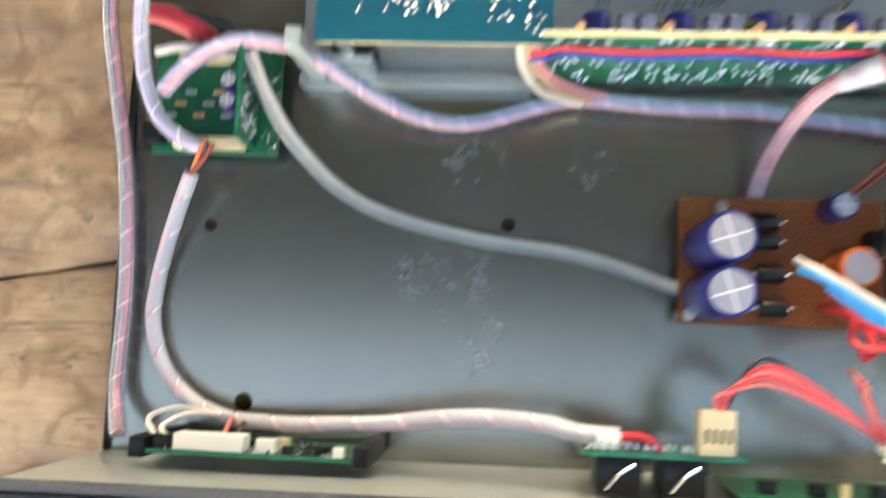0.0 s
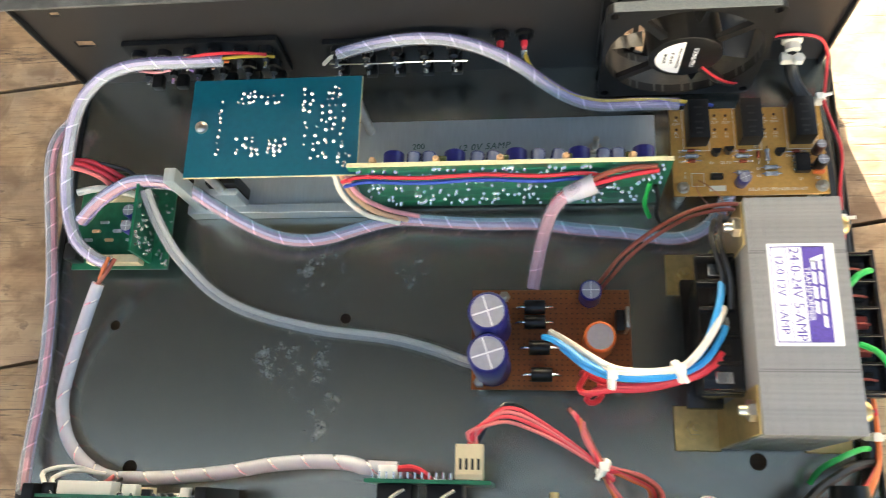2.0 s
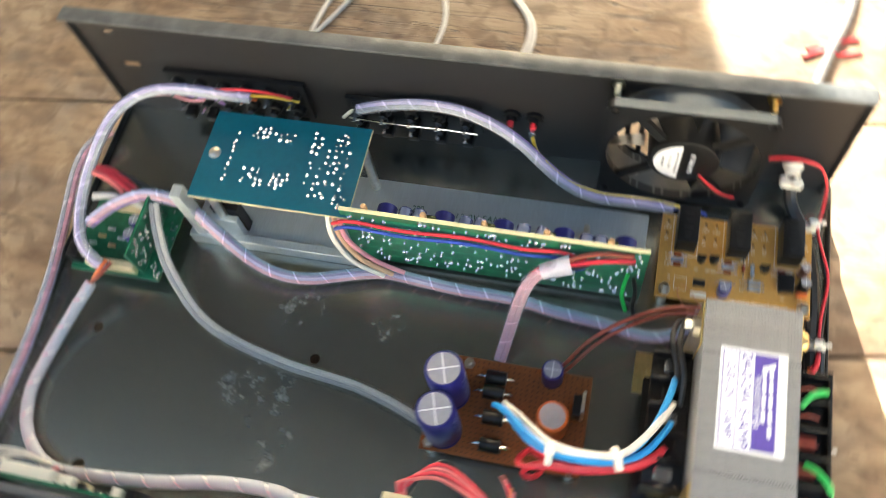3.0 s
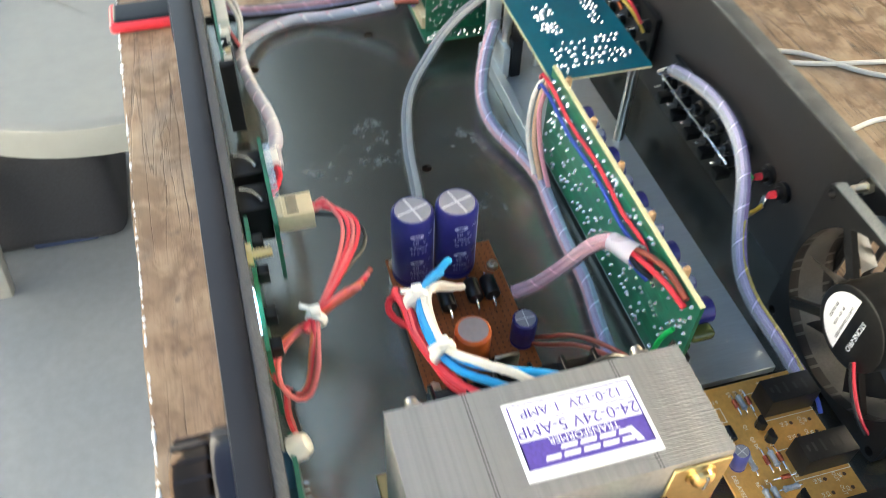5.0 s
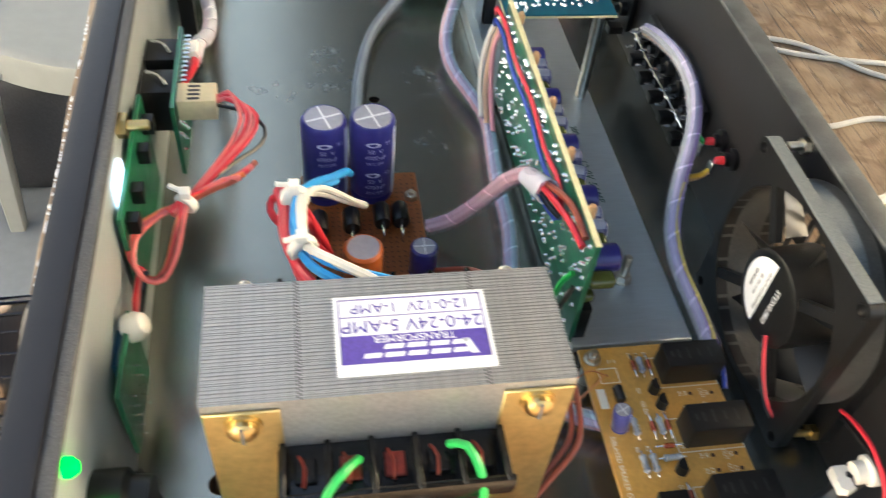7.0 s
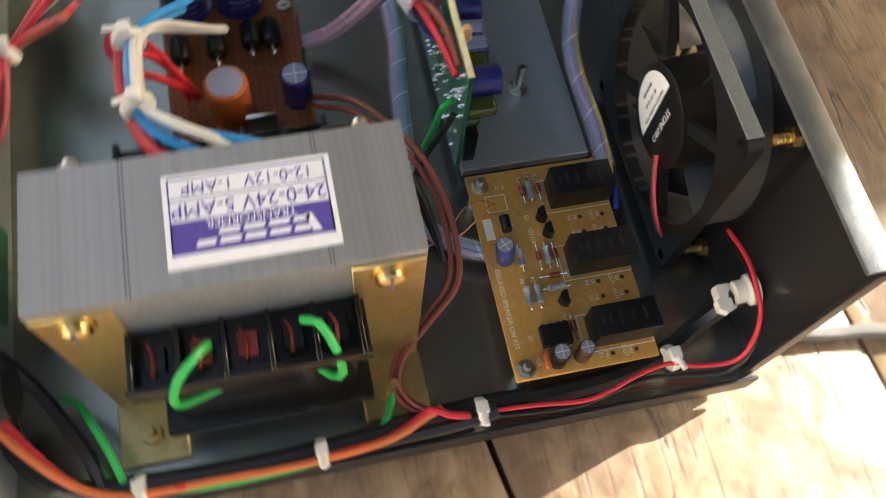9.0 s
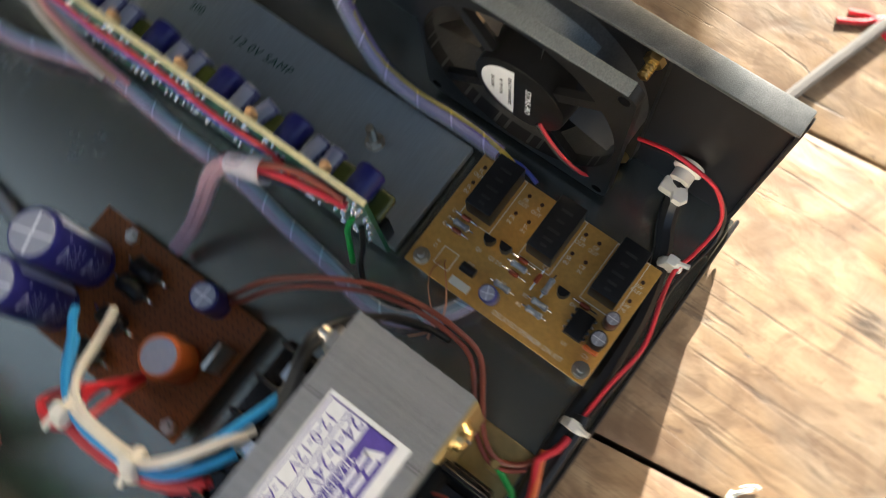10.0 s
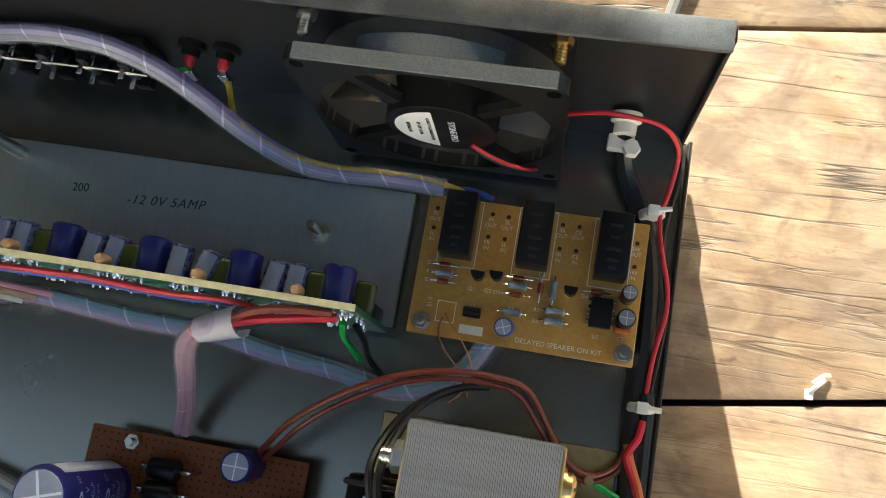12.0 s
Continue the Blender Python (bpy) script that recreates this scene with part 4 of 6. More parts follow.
# axial parts
bm = B()
turn(bm, (-3.2, 0, 0), (3.2, 0, 0), [(0, 0.7), (0.06, 1.25), (0.2, 1.25), (0.25, 1.05), (0.75, 1.05), (0.8, 1.25), (0.94, 1.25), (1, 0.7)], 12)
res_me = mesh_of("resistor", bm, RESIST)
bm = B()
turn(bm, (-1.9, 0, 0), (1.9, 0, 0), [(0, 0.6), (0.1, 0.95), (0.9, 0.95), (1, 0.6)], 10)
dio_me = mesh_of("diode", bm, DIODE)
bm = B()
tube(bm, [(-5, 0, -1.3), (-4.8, 0, -0.2), (-3.5, 0, 0), (3.5, 0, 0), (4.8, 0, -0.2), (5, 0, -1.3)], 0.28, 6)
lead_me = mesh_of("lead", bm, TIN)
for kind, x, y, rz in (("d", 203.5, 140, 0), ("r", 203.5, 137, 0), ("d", 203.5, 134.3, 0), ("d", 228.5, 139.2, 0), ("r", 228.5, 136.6, 0), ("d", 228.5, 133.6, 0), ("d", 236.2, 137, 90), ("r", 240.6, 136.8, 90),
                       ("r", 228.0, 127.5, 0), ("r", 241.8, 130, 0), ("r", 241.8, 126.6, 0), ("d", 254.5, 138.4, 0)):
    p = put("resistor" if kind == "r" else "diode", res_me if kind == "r" else dio_me, relayb, at(x, y, 15.2, 0, 0, rz), "grey-blue banded resistor" if kind == "r" else "small glass diode")
    q = new("lead", lead_me)
    q.parent = p
bm = B()
turn(bm, (212.2, 125.4, 15.8), (218, 125.4, 15.8), [(0, 1.6), (0.04, 1.8), (0.96, 1.8), (1, 1.6)], 14)
part("diode", bm, BLACKPL, relayb, "black rectifier diode")
for x, y in ((215.2, 137.4), (221.3, 138.2), (246, 136.9)):
    bm = B()
    prof = [(-2.3, 1.3), (2.3, 1.3)] + [(2.3 * math.cos(radians(a)), 1.3 + 3.0 * math.sin(radians(a))) for a in (-20, -50, -90, -130, -160)]
    lo = [bm.verts.new((x + u, y + v, 16.2)) for u, v in prof]
    hi = [bm.verts.new((x + u, y + v, 20.8)) for u, v in prof]
    for k in range(len(lo)):
        bm.faces.new((lo[k], lo[(k + 1) % len(lo)], hi[(k + 1) % len(lo)], hi[k]))
    bm.faces.new(hi)
    bm.faces.new(list(reversed(lo)))
    bmesh.ops.recalc_face_normals(bm, faces=bm.faces)
    tr = part("transistor", bm, BLACKPL, relayb, "small black transistor")
    bm = B()
    for d in (-1.2, 0, 1.2):
        cyl(bm, (x + d, y, 13.8), (x + d, y, 16.3), 0.25, 6)
    part("leads", bm, TIN, tr)
bm = B()
box(bm, 253.2, 260.2, 126.8, 136.6, 14.4, 17.8, 0.3)
ic = part("timer_chip", bm, BLACKPL, relayb, "black eight-pin chip")
for k in range(4):
    for sx in (252.3, 260.2):
        bm = B()
        box(bm, sx, sx + 0.9, 128 + 2.4 * k, 129.2 + 2.4 * k, 13.8, 16.2, 0.2, 1)
        part("pin", bm, TIN, ic)
add_capacitor(capacitor_meshes(3.1, 11, CAPVIOLET), relayb, at(226.9, 122.5, 13.8, 6, -4, 20), "violet-blue electrolytic capacitor")
add_capacitor(capacitor_meshes(2.6, 9.5, material("dark_brown_sleeve", (0.07, 0.028, 0.022), 0.3)), relayb, at(264.5, 138.6, 13.8), "brown electrolytic capacitor")
add_capacitor(capacitor_meshes(3.0, 9.5, BLACKPL), relayb, at(264.5, 130.4, 13.8), "black electrolytic capacitor")
bm = B()
box(bm, 261.5, 267, 126.2, 127.8, 14, 17, 0.6)
part("ceramic_capacitor", bm, CAPORANGE, relayb, "orange ceramic capacitor")
bm = B()
tube(bm, [(206.5, 124, 13.8), (207.5, 122, 17), (213, 116, 19), (218, 108, 18), (217, 100, 16), (212, 95, 14)], 0.25, 5)
tube(bm, [(205.5, 122.5, 13.8), (205, 118, 16), (208, 112, 17), (216, 104, 16), (218, 98, 14)], 0.25, 5)
part("bare_copper_strand", bm, COPPER, relayb, "loose thin copper strand")

# ---- fan ----
fan = thing("cooling_fan", (197.5, 188, 5), "square black cooling fan behind a slotted grille", "fan")
FX, FZ = 197.5, 45


def rounded(u0, u1, v0, v1, r, n=5):
    pts = []
    for cx, cy, a0 in ((u1 - r, v1 - r, 0), (u0 + r, v1 - r, 90), (u0 + r, v0 + r, 180), (u1 - r, v0 + r, 270)):
        pts += [(cx + r * math.cos(radians(a0 + 90 * k / n)), cy + r * math.sin(radians(a0 + 90 * k / n))) for k in range(n + 1)]
    return pts


def fan_flange(y0, depth):
    bm = B()
    sheet(bm, rounded(FX - 39.6, FX + 39.6, FZ - 40, FZ + 39.6, 4), [ring_of(FX, FZ, 37.6, 48)] + [ring_of(FX + sx * 35.75, FZ + sz * 35.75, 2.2, 12) for sx in (-1, 1) for sz in (-1, 1)],
          lambda u, v, w: (u, y0 + w, v), depth)
    return bm


frame_ob = part("housing", fan_flange(177.5, 4.6), FANPLASTIC, fan, "square black plastic front flange")
# pale strip: dust plus skylight painted onto the flange's upper edge
bm = B()
box(bm, FX - 36.5, FX + 36.5, 177.3, 182.4, FZ + 39.5, FZ + 40.2, 0.25, 1)
part("dusty_edge", bm, FANDUSTLIT, frame_ob, "upper edge paled by dust and painted skylight")
part("rear_flange", fan_flange(194.0, 4.6), FANPLASTIC, fan, "square black plastic rear flange")
bm = B()
seg = 64
rings = []
for y in (178, 197.5):
    for r in (37.6, 39.2):
        rings.append([bm.verts.new((FX + r * math.cos(k * 2 * math.pi / seg), y, FZ + r * math.sin(k * 2 * math.pi / seg))) for k in range(seg)])
for a, b in ((0, 2), (3, 1), (2, 3), (1, 0)):
    for k in range(seg):
        bm.faces.new((rings[a][k], rings[a][(k + 1) % seg], rings[b][(k + 1) % seg], rings[b][k]))
bmesh.ops.recalc_face_normals(bm, faces=bm.faces)
# paler than the other fan plastic: dust, and light that misses the barrel
barrel = part("barrel", bm, material("dusty_lit_barrel_plastic", (0.05, 0.05, 0.047), 0.3, spec=0.5, patch=0.5, pscale=90, other=(0.10, 0.095, 0.085), grain=0.2, scale=1500), fan, "dusty black round barrel, paled in place of light")
# pale arc over the barrel: dust with the top light put into its colour
bm = B()
n = 14
low, top = [], []
for k in range(n + 1):
    a = radians(58 + 64 * k / n)
    c, q = math.cos(a), math.sin(a)
    low.append([bm.verts.new((FX + 39.25 * c, y, FZ + 39.25 * q)) for y in (182.3, 189.0)])
    top.append([bm.verts.new((FX + 39.6 * c, y, FZ + 39.6 * q)) for y in (182.3, 189.0)])
for k in range(n):
    bm.faces.new((top[k][0], top[k][1], top[k + 1][1], top[k + 1][0]))
    bm.faces.new((low[k][0], top[k][0], top[k + 1][0], low[k + 1][0]))
    bm.faces.new((top[k][1], low[k][1], low[k + 1][1], top[k + 1][1]))
bmesh.ops.recalc_face_normals(bm, faces=bm.faces)
part("dusty_crown", bm, FANDUSTLIT, barrel, "barrel top paled by dust and painted skylight")
bm = B()
HX, HZ = 198.5, 43.5
turn(bm, (HX, 177, HZ), (HX, 195, HZ), [(0, 16.8), (0.03, 17.6), (1, 18.6)], 40)
hub = part("hub", bm, BLACKPL, fan)
for k in range(4):
    a = radians(38 + 90 * k)
    bm = B()
    p0 = Vector((FX + 18 * math.cos(a), 179.6, FZ + 18 * math.sin(a)))
    p1 = Vector((FX + 40 * math.cos(a), 179.6, FZ + 40 * math.sin(a)))
    d = (p1 - p0).normalized()
    s = Vector((-d.z, 0, d.x)) * 2.0
    vs = []
    for y in (-1.4, 1.4):
        vs.append([bm.verts.new(q + Vector((0, y, 0))) for q in (p0 - s, p0 + s, p1 + s, p1 - s)])
    for i in range(4):
        bm.faces.new((vs[0][i], vs[0][(i + 1) % 4], vs[1][(i + 1) % 4], vs[1][i]))
    bm.faces.new(vs[0])
    bm.faces.new(list(reversed(vs[1])))
    bmesh.ops.recalc_face_normals(bm, faces=bm.faces)
    part("strut", bm, FANPLASTIC, fan)
for k in range(7):
    a0 = 2 * math.pi * k / 7 + 1.31
    bm = B()
    grid = []
    for i in range(6):
        r = 19 + 17.4 * i / 5
        row = []
        for j in range(5):
            s = j / 4
            a = a0 + 0.27 * s + 0.08 * i / 5
            row.append((bm.verts.new((FX + r * math.cos(a), 183 + 11 * s, FZ + r * math.sin(a))), bm.verts.new((FX + r * math.cos(a + 0.03), 184.2 + 11 * s, FZ + r * math.sin(a + 0.03)))))
        grid.append(row)
    for i in range(5):
        for j in range(4):
            bm.faces.new([grid[i][j][0], grid[i][j + 1][0], grid[i + 1][j + 1][0], grid[i + 1][j][0]])
            bm.faces.new([grid[i][j][1], grid[i + 1][j][1], grid[i + 1][j + 1][1], grid[i][j + 1][1]])
    for j in range(4):
        bm.faces.new([grid[5][j][0], grid[5][j + 1][0], grid[5][j + 1][1], grid[5][j][1]])
    for i in range(5):
        bm.faces.new([grid[i][0][0], grid[i + 1][0][0], grid[i + 1][0][1], grid[i][0][1]])
        bm.faces.new([grid[i][4][0], grid[i][4][1], grid[i + 1][4][1], grid[i + 1][4][0]])
    bmesh.ops.recalc_face_normals(bm, faces=bm.faces)
    part("blade", bm, FANPLASTIC, fan)
# label: white segment on the hub, with the lettering turned a quarter
bm = B()
vs = [bm.verts.new((HX + 14.6 * math.cos(radians(a)), 176.85, HZ + 14.6 * math.sin(radians(a)))) for a in range(96, 265, 8)]
bm.faces.new(vs)
fl = part("label", bm, PAPER, hub, "white half-round label")
FR = at(HX, 176.8, HZ, 90, 0, 0)
for s, u, size, mat in (("STONE-PRO", 4.0, 3.2, PAPER), ("QUALITY GUARANTEED", -3.2, 1.75, INK), ("8P  12V  0.15A", -6.6, 1.75, INK), ("BRUSHLESS", -10.0, 1.75, INK)):
    lettering("label_text", s, size, FR @ at(u, 0, 0, 0, 0, -90), BLACKPL if mat is INK else mat, hub)
for x, mat in ((161.75, STEEL), (233.25, GOLD)):
    bm = B()
    turn(bm, (x, 193.9, 80.75), (x, 191.6, 80.75), [(0, 3.2), (1, 3.1)], 6)
    turn(bm, (x, 191.6, 80.75), (x, 186.2, 80.75), [(0, 1.5), (0.95, 1.5), (1, 1.1)], 12)
    for k in range(5):
        turn(bm, (x, 191.0 - k, 80.75), (x, 190.6 - k, 80.75), [(0, 1.8), (1, 1.8)], 12)
    part("screw", bm, mat, fan, "threaded screw and nut")
bm = B()
turn(bm, (233.25, 193.9, 9.25), (233.25, 191.6, 9.25), [(0, 3.2), (1, 3.1)], 6)
turn(bm, (233.25, 191.6, 9.25), (233.25, 186.2, 9.25), [(0, 1.5), (1, 1.2)], 12)
part("screw", bm, GOLD, fan, "threaded screw and nut")


# ---- looms and loose wires ----
def loom(name, pts, r, wires, label, mat=SLEEVE, pitch=15.0, category="cable", tails=()):
    """Wires inside a spiral wrap; wires: materials; tails: (material, points, radius) that leave the wrap."""
    mid = Vector(pts[len(pts) // 2])
    ob = thing(name, (mid.x, mid.y, 0), label, category)
    bm = B()
    if pitch:
        spiral(bm, pts, r, pitch)
    else:
        tube(bm, pts, r, 14)
    part("wrap", bm, mat, ob, "milky plastic wrap")
    for k, w in enumerate(wires):
        a = 2 * math.pi * k / len(wires) + 0.5
        rw = min(1.7, r * 0.46)
        path = [p + (n * math.cos(a + i * 0.03) + b * math.sin(a + i * 0.03)) * (r * 0.42) for i, (p, n, b) in enumerate(frames_along(spline(pts, 8)))]
        bm = B()
        tube(bm, path, rw, 6, 8)
        part("wire", bm, w, ob)
    for w, tp, tr in tails:
        bm = B()
        tube(bm, tp, tr, 8)
        part("wire_tail", bm, w, ob)
    return ob


def wires(name, label, runs, category="wire"):
    p = Vector(runs[0][1][len(runs[0][1]) // 2])
    ob = thing(name, (p.x, p.y, p.z), label, category)
    for w, pts, r in runs:
        bm = B()
        tube(bm, pts, r, 8)
        part("wire", bm, w, ob)
    return ob


def tie(x, y, z, d, r, label="white nylon cable tie"):
    """A cable tie round a bundle that runs along d at the point, with its head on top."""
    ob = thing("cable_tie", (x, y, z), label, "cable tie", "cable ties")
    d = Vector(d).normalized()
    bm = B()
    turn(bm, Vector((x, y, z)) - d * 1.6, Vector((x, y, z)) + d * 1.6, [(0, r), (0.2, r + 0.5), (0.8, r + 0.5), (1, r)], 14)
    part("strap", bm, TIEWHITE, ob)
    s = d.cross(Vector((0, 0, 1))).normalized()
    bm = B()
    box(bm, x - 2.0, x + 2.0, y - 1.9, y + 1.9, z + r - 0.6, z + r + 2.4, 0.6)
    part("head", bm, TIEWHITE, ob)
    bm = B()
    p = Vector((x, y, z + r + 1.5))
    tube(bm, [p, p + s * 3.5, p + s * 6 + Vector((0, 0, 0.4))], 1.0, 6)
    part("tail", bm, TIEWHITE, ob)
    return ob


loom("edge_loom", [(-136, 172, 10), (-145, 158, 11), (-147.5, 141, 9), (-143, 107, 5), (-136, 75, 6.5), (-133, 40, 6), (-132, 14, 6.5), (-132, -18, 8), (-125, -34, 18)], 3.6,
     (LILAC, PINKW, GREYW), "milky wrapped loom lying along the case edge")
loom("rear_input_loom", [(-38, 185, 44), (-59, 183, 47), (-80, 181, 50), (-97, 176, 50), (-110, 165, 47), (-117, 150, 42), (-122, 132, 33), (-123, 112, 25), (-116, 93, 22), (-103, 83, 21), (-97, 82, 19)], 3.7,
     (GREYW, LILAC, VIOLET, GREYW), "milky wrapped loom from the input sockets")
wires("input_socket_wires", "coloured thin wires fanning over the input sockets", [
    (RED, [(-60, 184, 48), (-45, 186, 49), (-28, 188, 46), (-16, 190, 40)], 0.9),
    (YELLOW, [(-60, 183, 46), (-45, 185, 45), (-25, 187, 44), (-13, 191, 36)], 0.9),
    (ORANGE, [(-62, 183, 45), (-50, 186, 42), (-38, 189, 36)], 0.9),
    (VIOLET, [(-84, 180, 48), (-86, 186, 40), (-78, 190, 30), (-68, 190, 32), (-62, 190, 26)], 0.9),
    (PINKW, [(-92, 178, 46), (-92, 186, 36), (-84, 190, 26), (-74, 190, 28)], 0.9),
    (BLACKW, [(-95, 177, 48), (-96, 186, 42), (-92, 191, 34)], 0.9)])
loom("main_loom", [(-116, 104, 22), (-104, 114, 27), (-87, 122, 31), (-70, 122, 32), (-56, 119, 29), (-42, 111, 25), (-27, 103, 20), (-12, 97.5, 14), (2, 96, 10), (16, 98, 8), (28, 102, 7), (51, 108, 6.5), (75, 107, 6),
                   (96, 105.5, 6), (125, 105, 6), (145, 102, 6), (173, 99, 6), (192, 96, 6), (206, 99, 7), (216, 108, 8), (222, 119, 9), (226, 130, 9)], 4.0,
     (LILAC, PINKW, VIOLET, WHITEW, PALEBLUE), "long milky wrapped loom running past the heat sink")
wires("branch_wires", "bundle of thin wires from the preamp board into the loom", [
    (TANW, [(31, 118, 52), (33, 112, 40), (42, 108, 22), (58, 107, 9)], 1.4), (WHITEW, [(28, 117, 52), (30, 110, 40), (38, 106, 22), (54, 105, 10)], 1.3), (PINKW, [(34, 117, 52), (37, 111, 38), (48, 109.5, 20), (64, 109, 9)], 1.3)])
loom("grey_tube", [(-78, 118, 30), (-73, 105, 25), (-66, 91, 17), (-56, 79, 9), (-46, 70, 5), (-32, 62, 4), (-15, 56, 4), (2, 52, 4), (18, 49, 4), (36, 47, 4), (54, 44.5, 4.5), (74, 39, 6), (90, 33, 8), (100, 31, 9)], 3.5,
     (GREYW, WHITEW, GREYW), "greyish clear plastic tube with wires across the case floor", SLEEVECLEAR, 0)
loom("front_loom", [(-103, 71, 18), (-109, 58, 13), (-115, 43, 8), (-119, 28, 5), (-120, 12, 5), (-116, -3, 5), (-109, -13, 6), (-98, -21, 9), (-84, -26, 14), (-66, -26.5, 20), (-48, -26, 25), (-19, -23.5, 32), (4, -20, 37), (24, -18.5, 42), (42, -19, 48), (52, -21, 52), (66, -21.5, 54)], 3.3,
     (PINKW, WHITEW, PINKW), "milky wrapped loom with pinkish wires towards the front boards", SLEEVEWHITE, 17,
     tails=((ORANGE, [(-97, 84, 22), (-99, 78, 22), (-102, 73, 19)], 1.1), (BROWN, [(-93, 83, 23), (-97, 76, 22), (-104, 70, 18)], 1.1), (BLACKW, [(-95, 83, 21), (-100, 75, 19), (-104, 69, 17)], 1.1),
            (RED, [(66, -21.5, 54), (72, -21, 55), (77, -23, 54), (80, -26, 52)], 1.5), (PINKW, [(64, -22, 53), (70, -24, 53), (73, -26, 50)], 1.3)))
wires("white_twin_wires", "thin white wires looping to the front board", [
    (WHITEW, [(-88, -25, 14), (-98, -22, 24), (-106, -25, 34), (-101, -31, 40)], 1.1), (WHITEW, [(-84, -25, 15), (-94, -24, 28), (-100, -28, 36), (-96, -31, 41)], 1.1),
    (SALMON, [(-80, -25, 15), (-78, -29, 28), (-76, -32, 38)], 1.1), (BLACKW, [(-74, -26, 17), (-73, -30, 30), (-70, -32, 38)], 0.9)])
loom("supply_loom", [(123, 70, 8), (125, 80, 14), (128, 90, 27), (131.5, 97, 40), (136, 101.5, 48), (143, 104.5, 53), (150, 106.5, 54)], 3.7, (PINKW, RED, PINKW), "milky wrapped loom rising to the amplifier board", SLEEVE, 12,
     tails=((RED, [(149, 106, 54.5), (158, 108.5, 55), (170, 110.5, 57), (181, 112.5, 56)], 1.3), (BROWN, [(149, 107, 55.5), (157, 110.5, 58), (168, 112.5, 60), (180, 113.2, 59)], 1.3),
            (BLACKW, [(149, 105.5, 53), (155, 107, 51), (160, 111, 49)], 1.2), (DEEPBLUE, [(149, 105.5, 52.2), (154, 107, 49.5), (158, 110.5, 46)], 1.2)))
collar = thing("sleeve_end", (150, 106.5, 54), "flared white end of the loom wrap", "cable")
bm = B()
turn(bm, (139, 103, 50.5), (152.5, 107.2, 54.6), [(0, 3.9), (0.3, 4.3), (0.8, 4.8), (1, 5.0)], 18, False)
turn(bm, (152.5, 107.2, 54.6), (139, 103, 50.5), [(0, 5.0), (0.02, 4.6), (0.2, 4.4), (1, 3.6)], 18, False)
part("film", bm, SLEEVEWHITE, collar)
wires("board_end_wires", "short green and black wires at the amplifier board end", [
    (GREENW, [(179, 113, 40), (178, 110, 34), (178, 108, 24), (181, 104, 16)], 1.1), (BLACKW, [(182, 113, 36), (184, 109, 28), (184, 105, 18), (188, 100, 10)], 1.1)])
SPEAKER_RUN = [(22, 191, 36), (30, 191.5, 39), (40, 192, 42), (54, 192.4, 45), (68, 192, 46.5), (81, 191, 46), (93, 188.4, 44.6), (105, 184.4, 42.4), (117.5, 178.4, 39), (128, 173, 33), (139, 168.6, 26),
               (150, 166, 21), (162, 166, 17), (177, 167, 15.4), (189.5, 166.8, 15.2), (199, 166.2, 15.5)]
loom("speaker_loom", SPEAKER_RUN, 3.7, (LILAC, GREYW, TANW, VIOLET), "milky wrapped loom from the speaker terminals to the relay board", SLEEVE, 15,
     tails=((YELLOW, [(119.8, 190, 32), (121.5, 186, 30.5), (124, 180.5, 32), (127.5, 175.5, 34.5), (134, 171.2, 31), (142, 168.6, 26), (151, 167.4, 22.6), (162, 167.4, 19), (177, 168.4, 17.4), (190, 168.2, 17), (203, 166, 18), (207, 165, 16)], 1.0),
            (TANW, [(120.8, 189, 31), (122, 184, 29), (125, 178.5, 31), (129, 174, 32), (140, 169.4, 24), (152, 167, 20)], 0.9),
            (GREENW, [(107.5, 190, 36), (104, 187.5, 38.5), (100, 187, 40), (97, 187.5, 42)], 1.0), (WHITEW, [(22, 191, 36), (17, 191, 33), (12, 190, 28)], 1.1), (DEEPBLUE, [(198, 166, 15), (208, 166.5, 17), (216, 165, 15)], 0.9)))
wires("brown_twin_wire", "brown-red twin wire arching past the transformer", [
    (BROWN, [(151, 66, 13), (157, 72, 20), (166, 81, 29), (180, 91, 34), (197, 100, 35), (212, 104, 33), (226, 105, 29), (237, 103, 24), (245, 93, 17), (252, 84, 11), (260, 80, 7), (268, 84, 6), (272, 92, 7)], 1.0),
    (BROWN, [(153, 65, 13), (159.5, 71, 18), (168.5, 79.5, 27), (181, 88.7, 32), (197, 97.6, 33), (211, 101.8, 31), (224, 102.8, 27.5), (234.5, 101, 23), (242.5, 92, 16), (250, 82.5, 10), (260, 77.8, 6), (269, 82.5, 5), (274, 92, 6)], 0.95)])
wires("fan_wire", "red and black fan wire pair along the case side", [
    (RED, [(208, 176.6, 34.5), (213, 175.8, 29), (220, 175.6, 22), (227, 176.5, 17), (231, 180, 13)], 0.7), (BLACKW, [(207, 176.6, 33), (212, 175.8, 27), (219, 175.6, 20), (226, 176.5, 15), (230, 180, 11)], 0.7),
    (RED, [(237, 193, 30), (243, 193, 33), (250, 193, 35), (258, 192, 36), (267, 192, 32), (273, 191, 22), (275.5, 188, 13), (274, 176, 10), (272, 167, 12), (274, 155, 13), (277, 145, 12), (278, 136, 10), (276, 122, 8), (275, 108, 8)], 0.8),
    (BLACKW, [(238, 194, 27), (244, 194, 29), (252, 194, 31), (260, 193, 33), (269, 193, 28), (275, 191, 18), (277.5, 186, 9), (275.5, 172, 7), (274.5, 160, 8), (276.5, 148, 8), (278.5, 136, 7), (277.5, 120, 6), (276, 106, 6)], 0.8)])
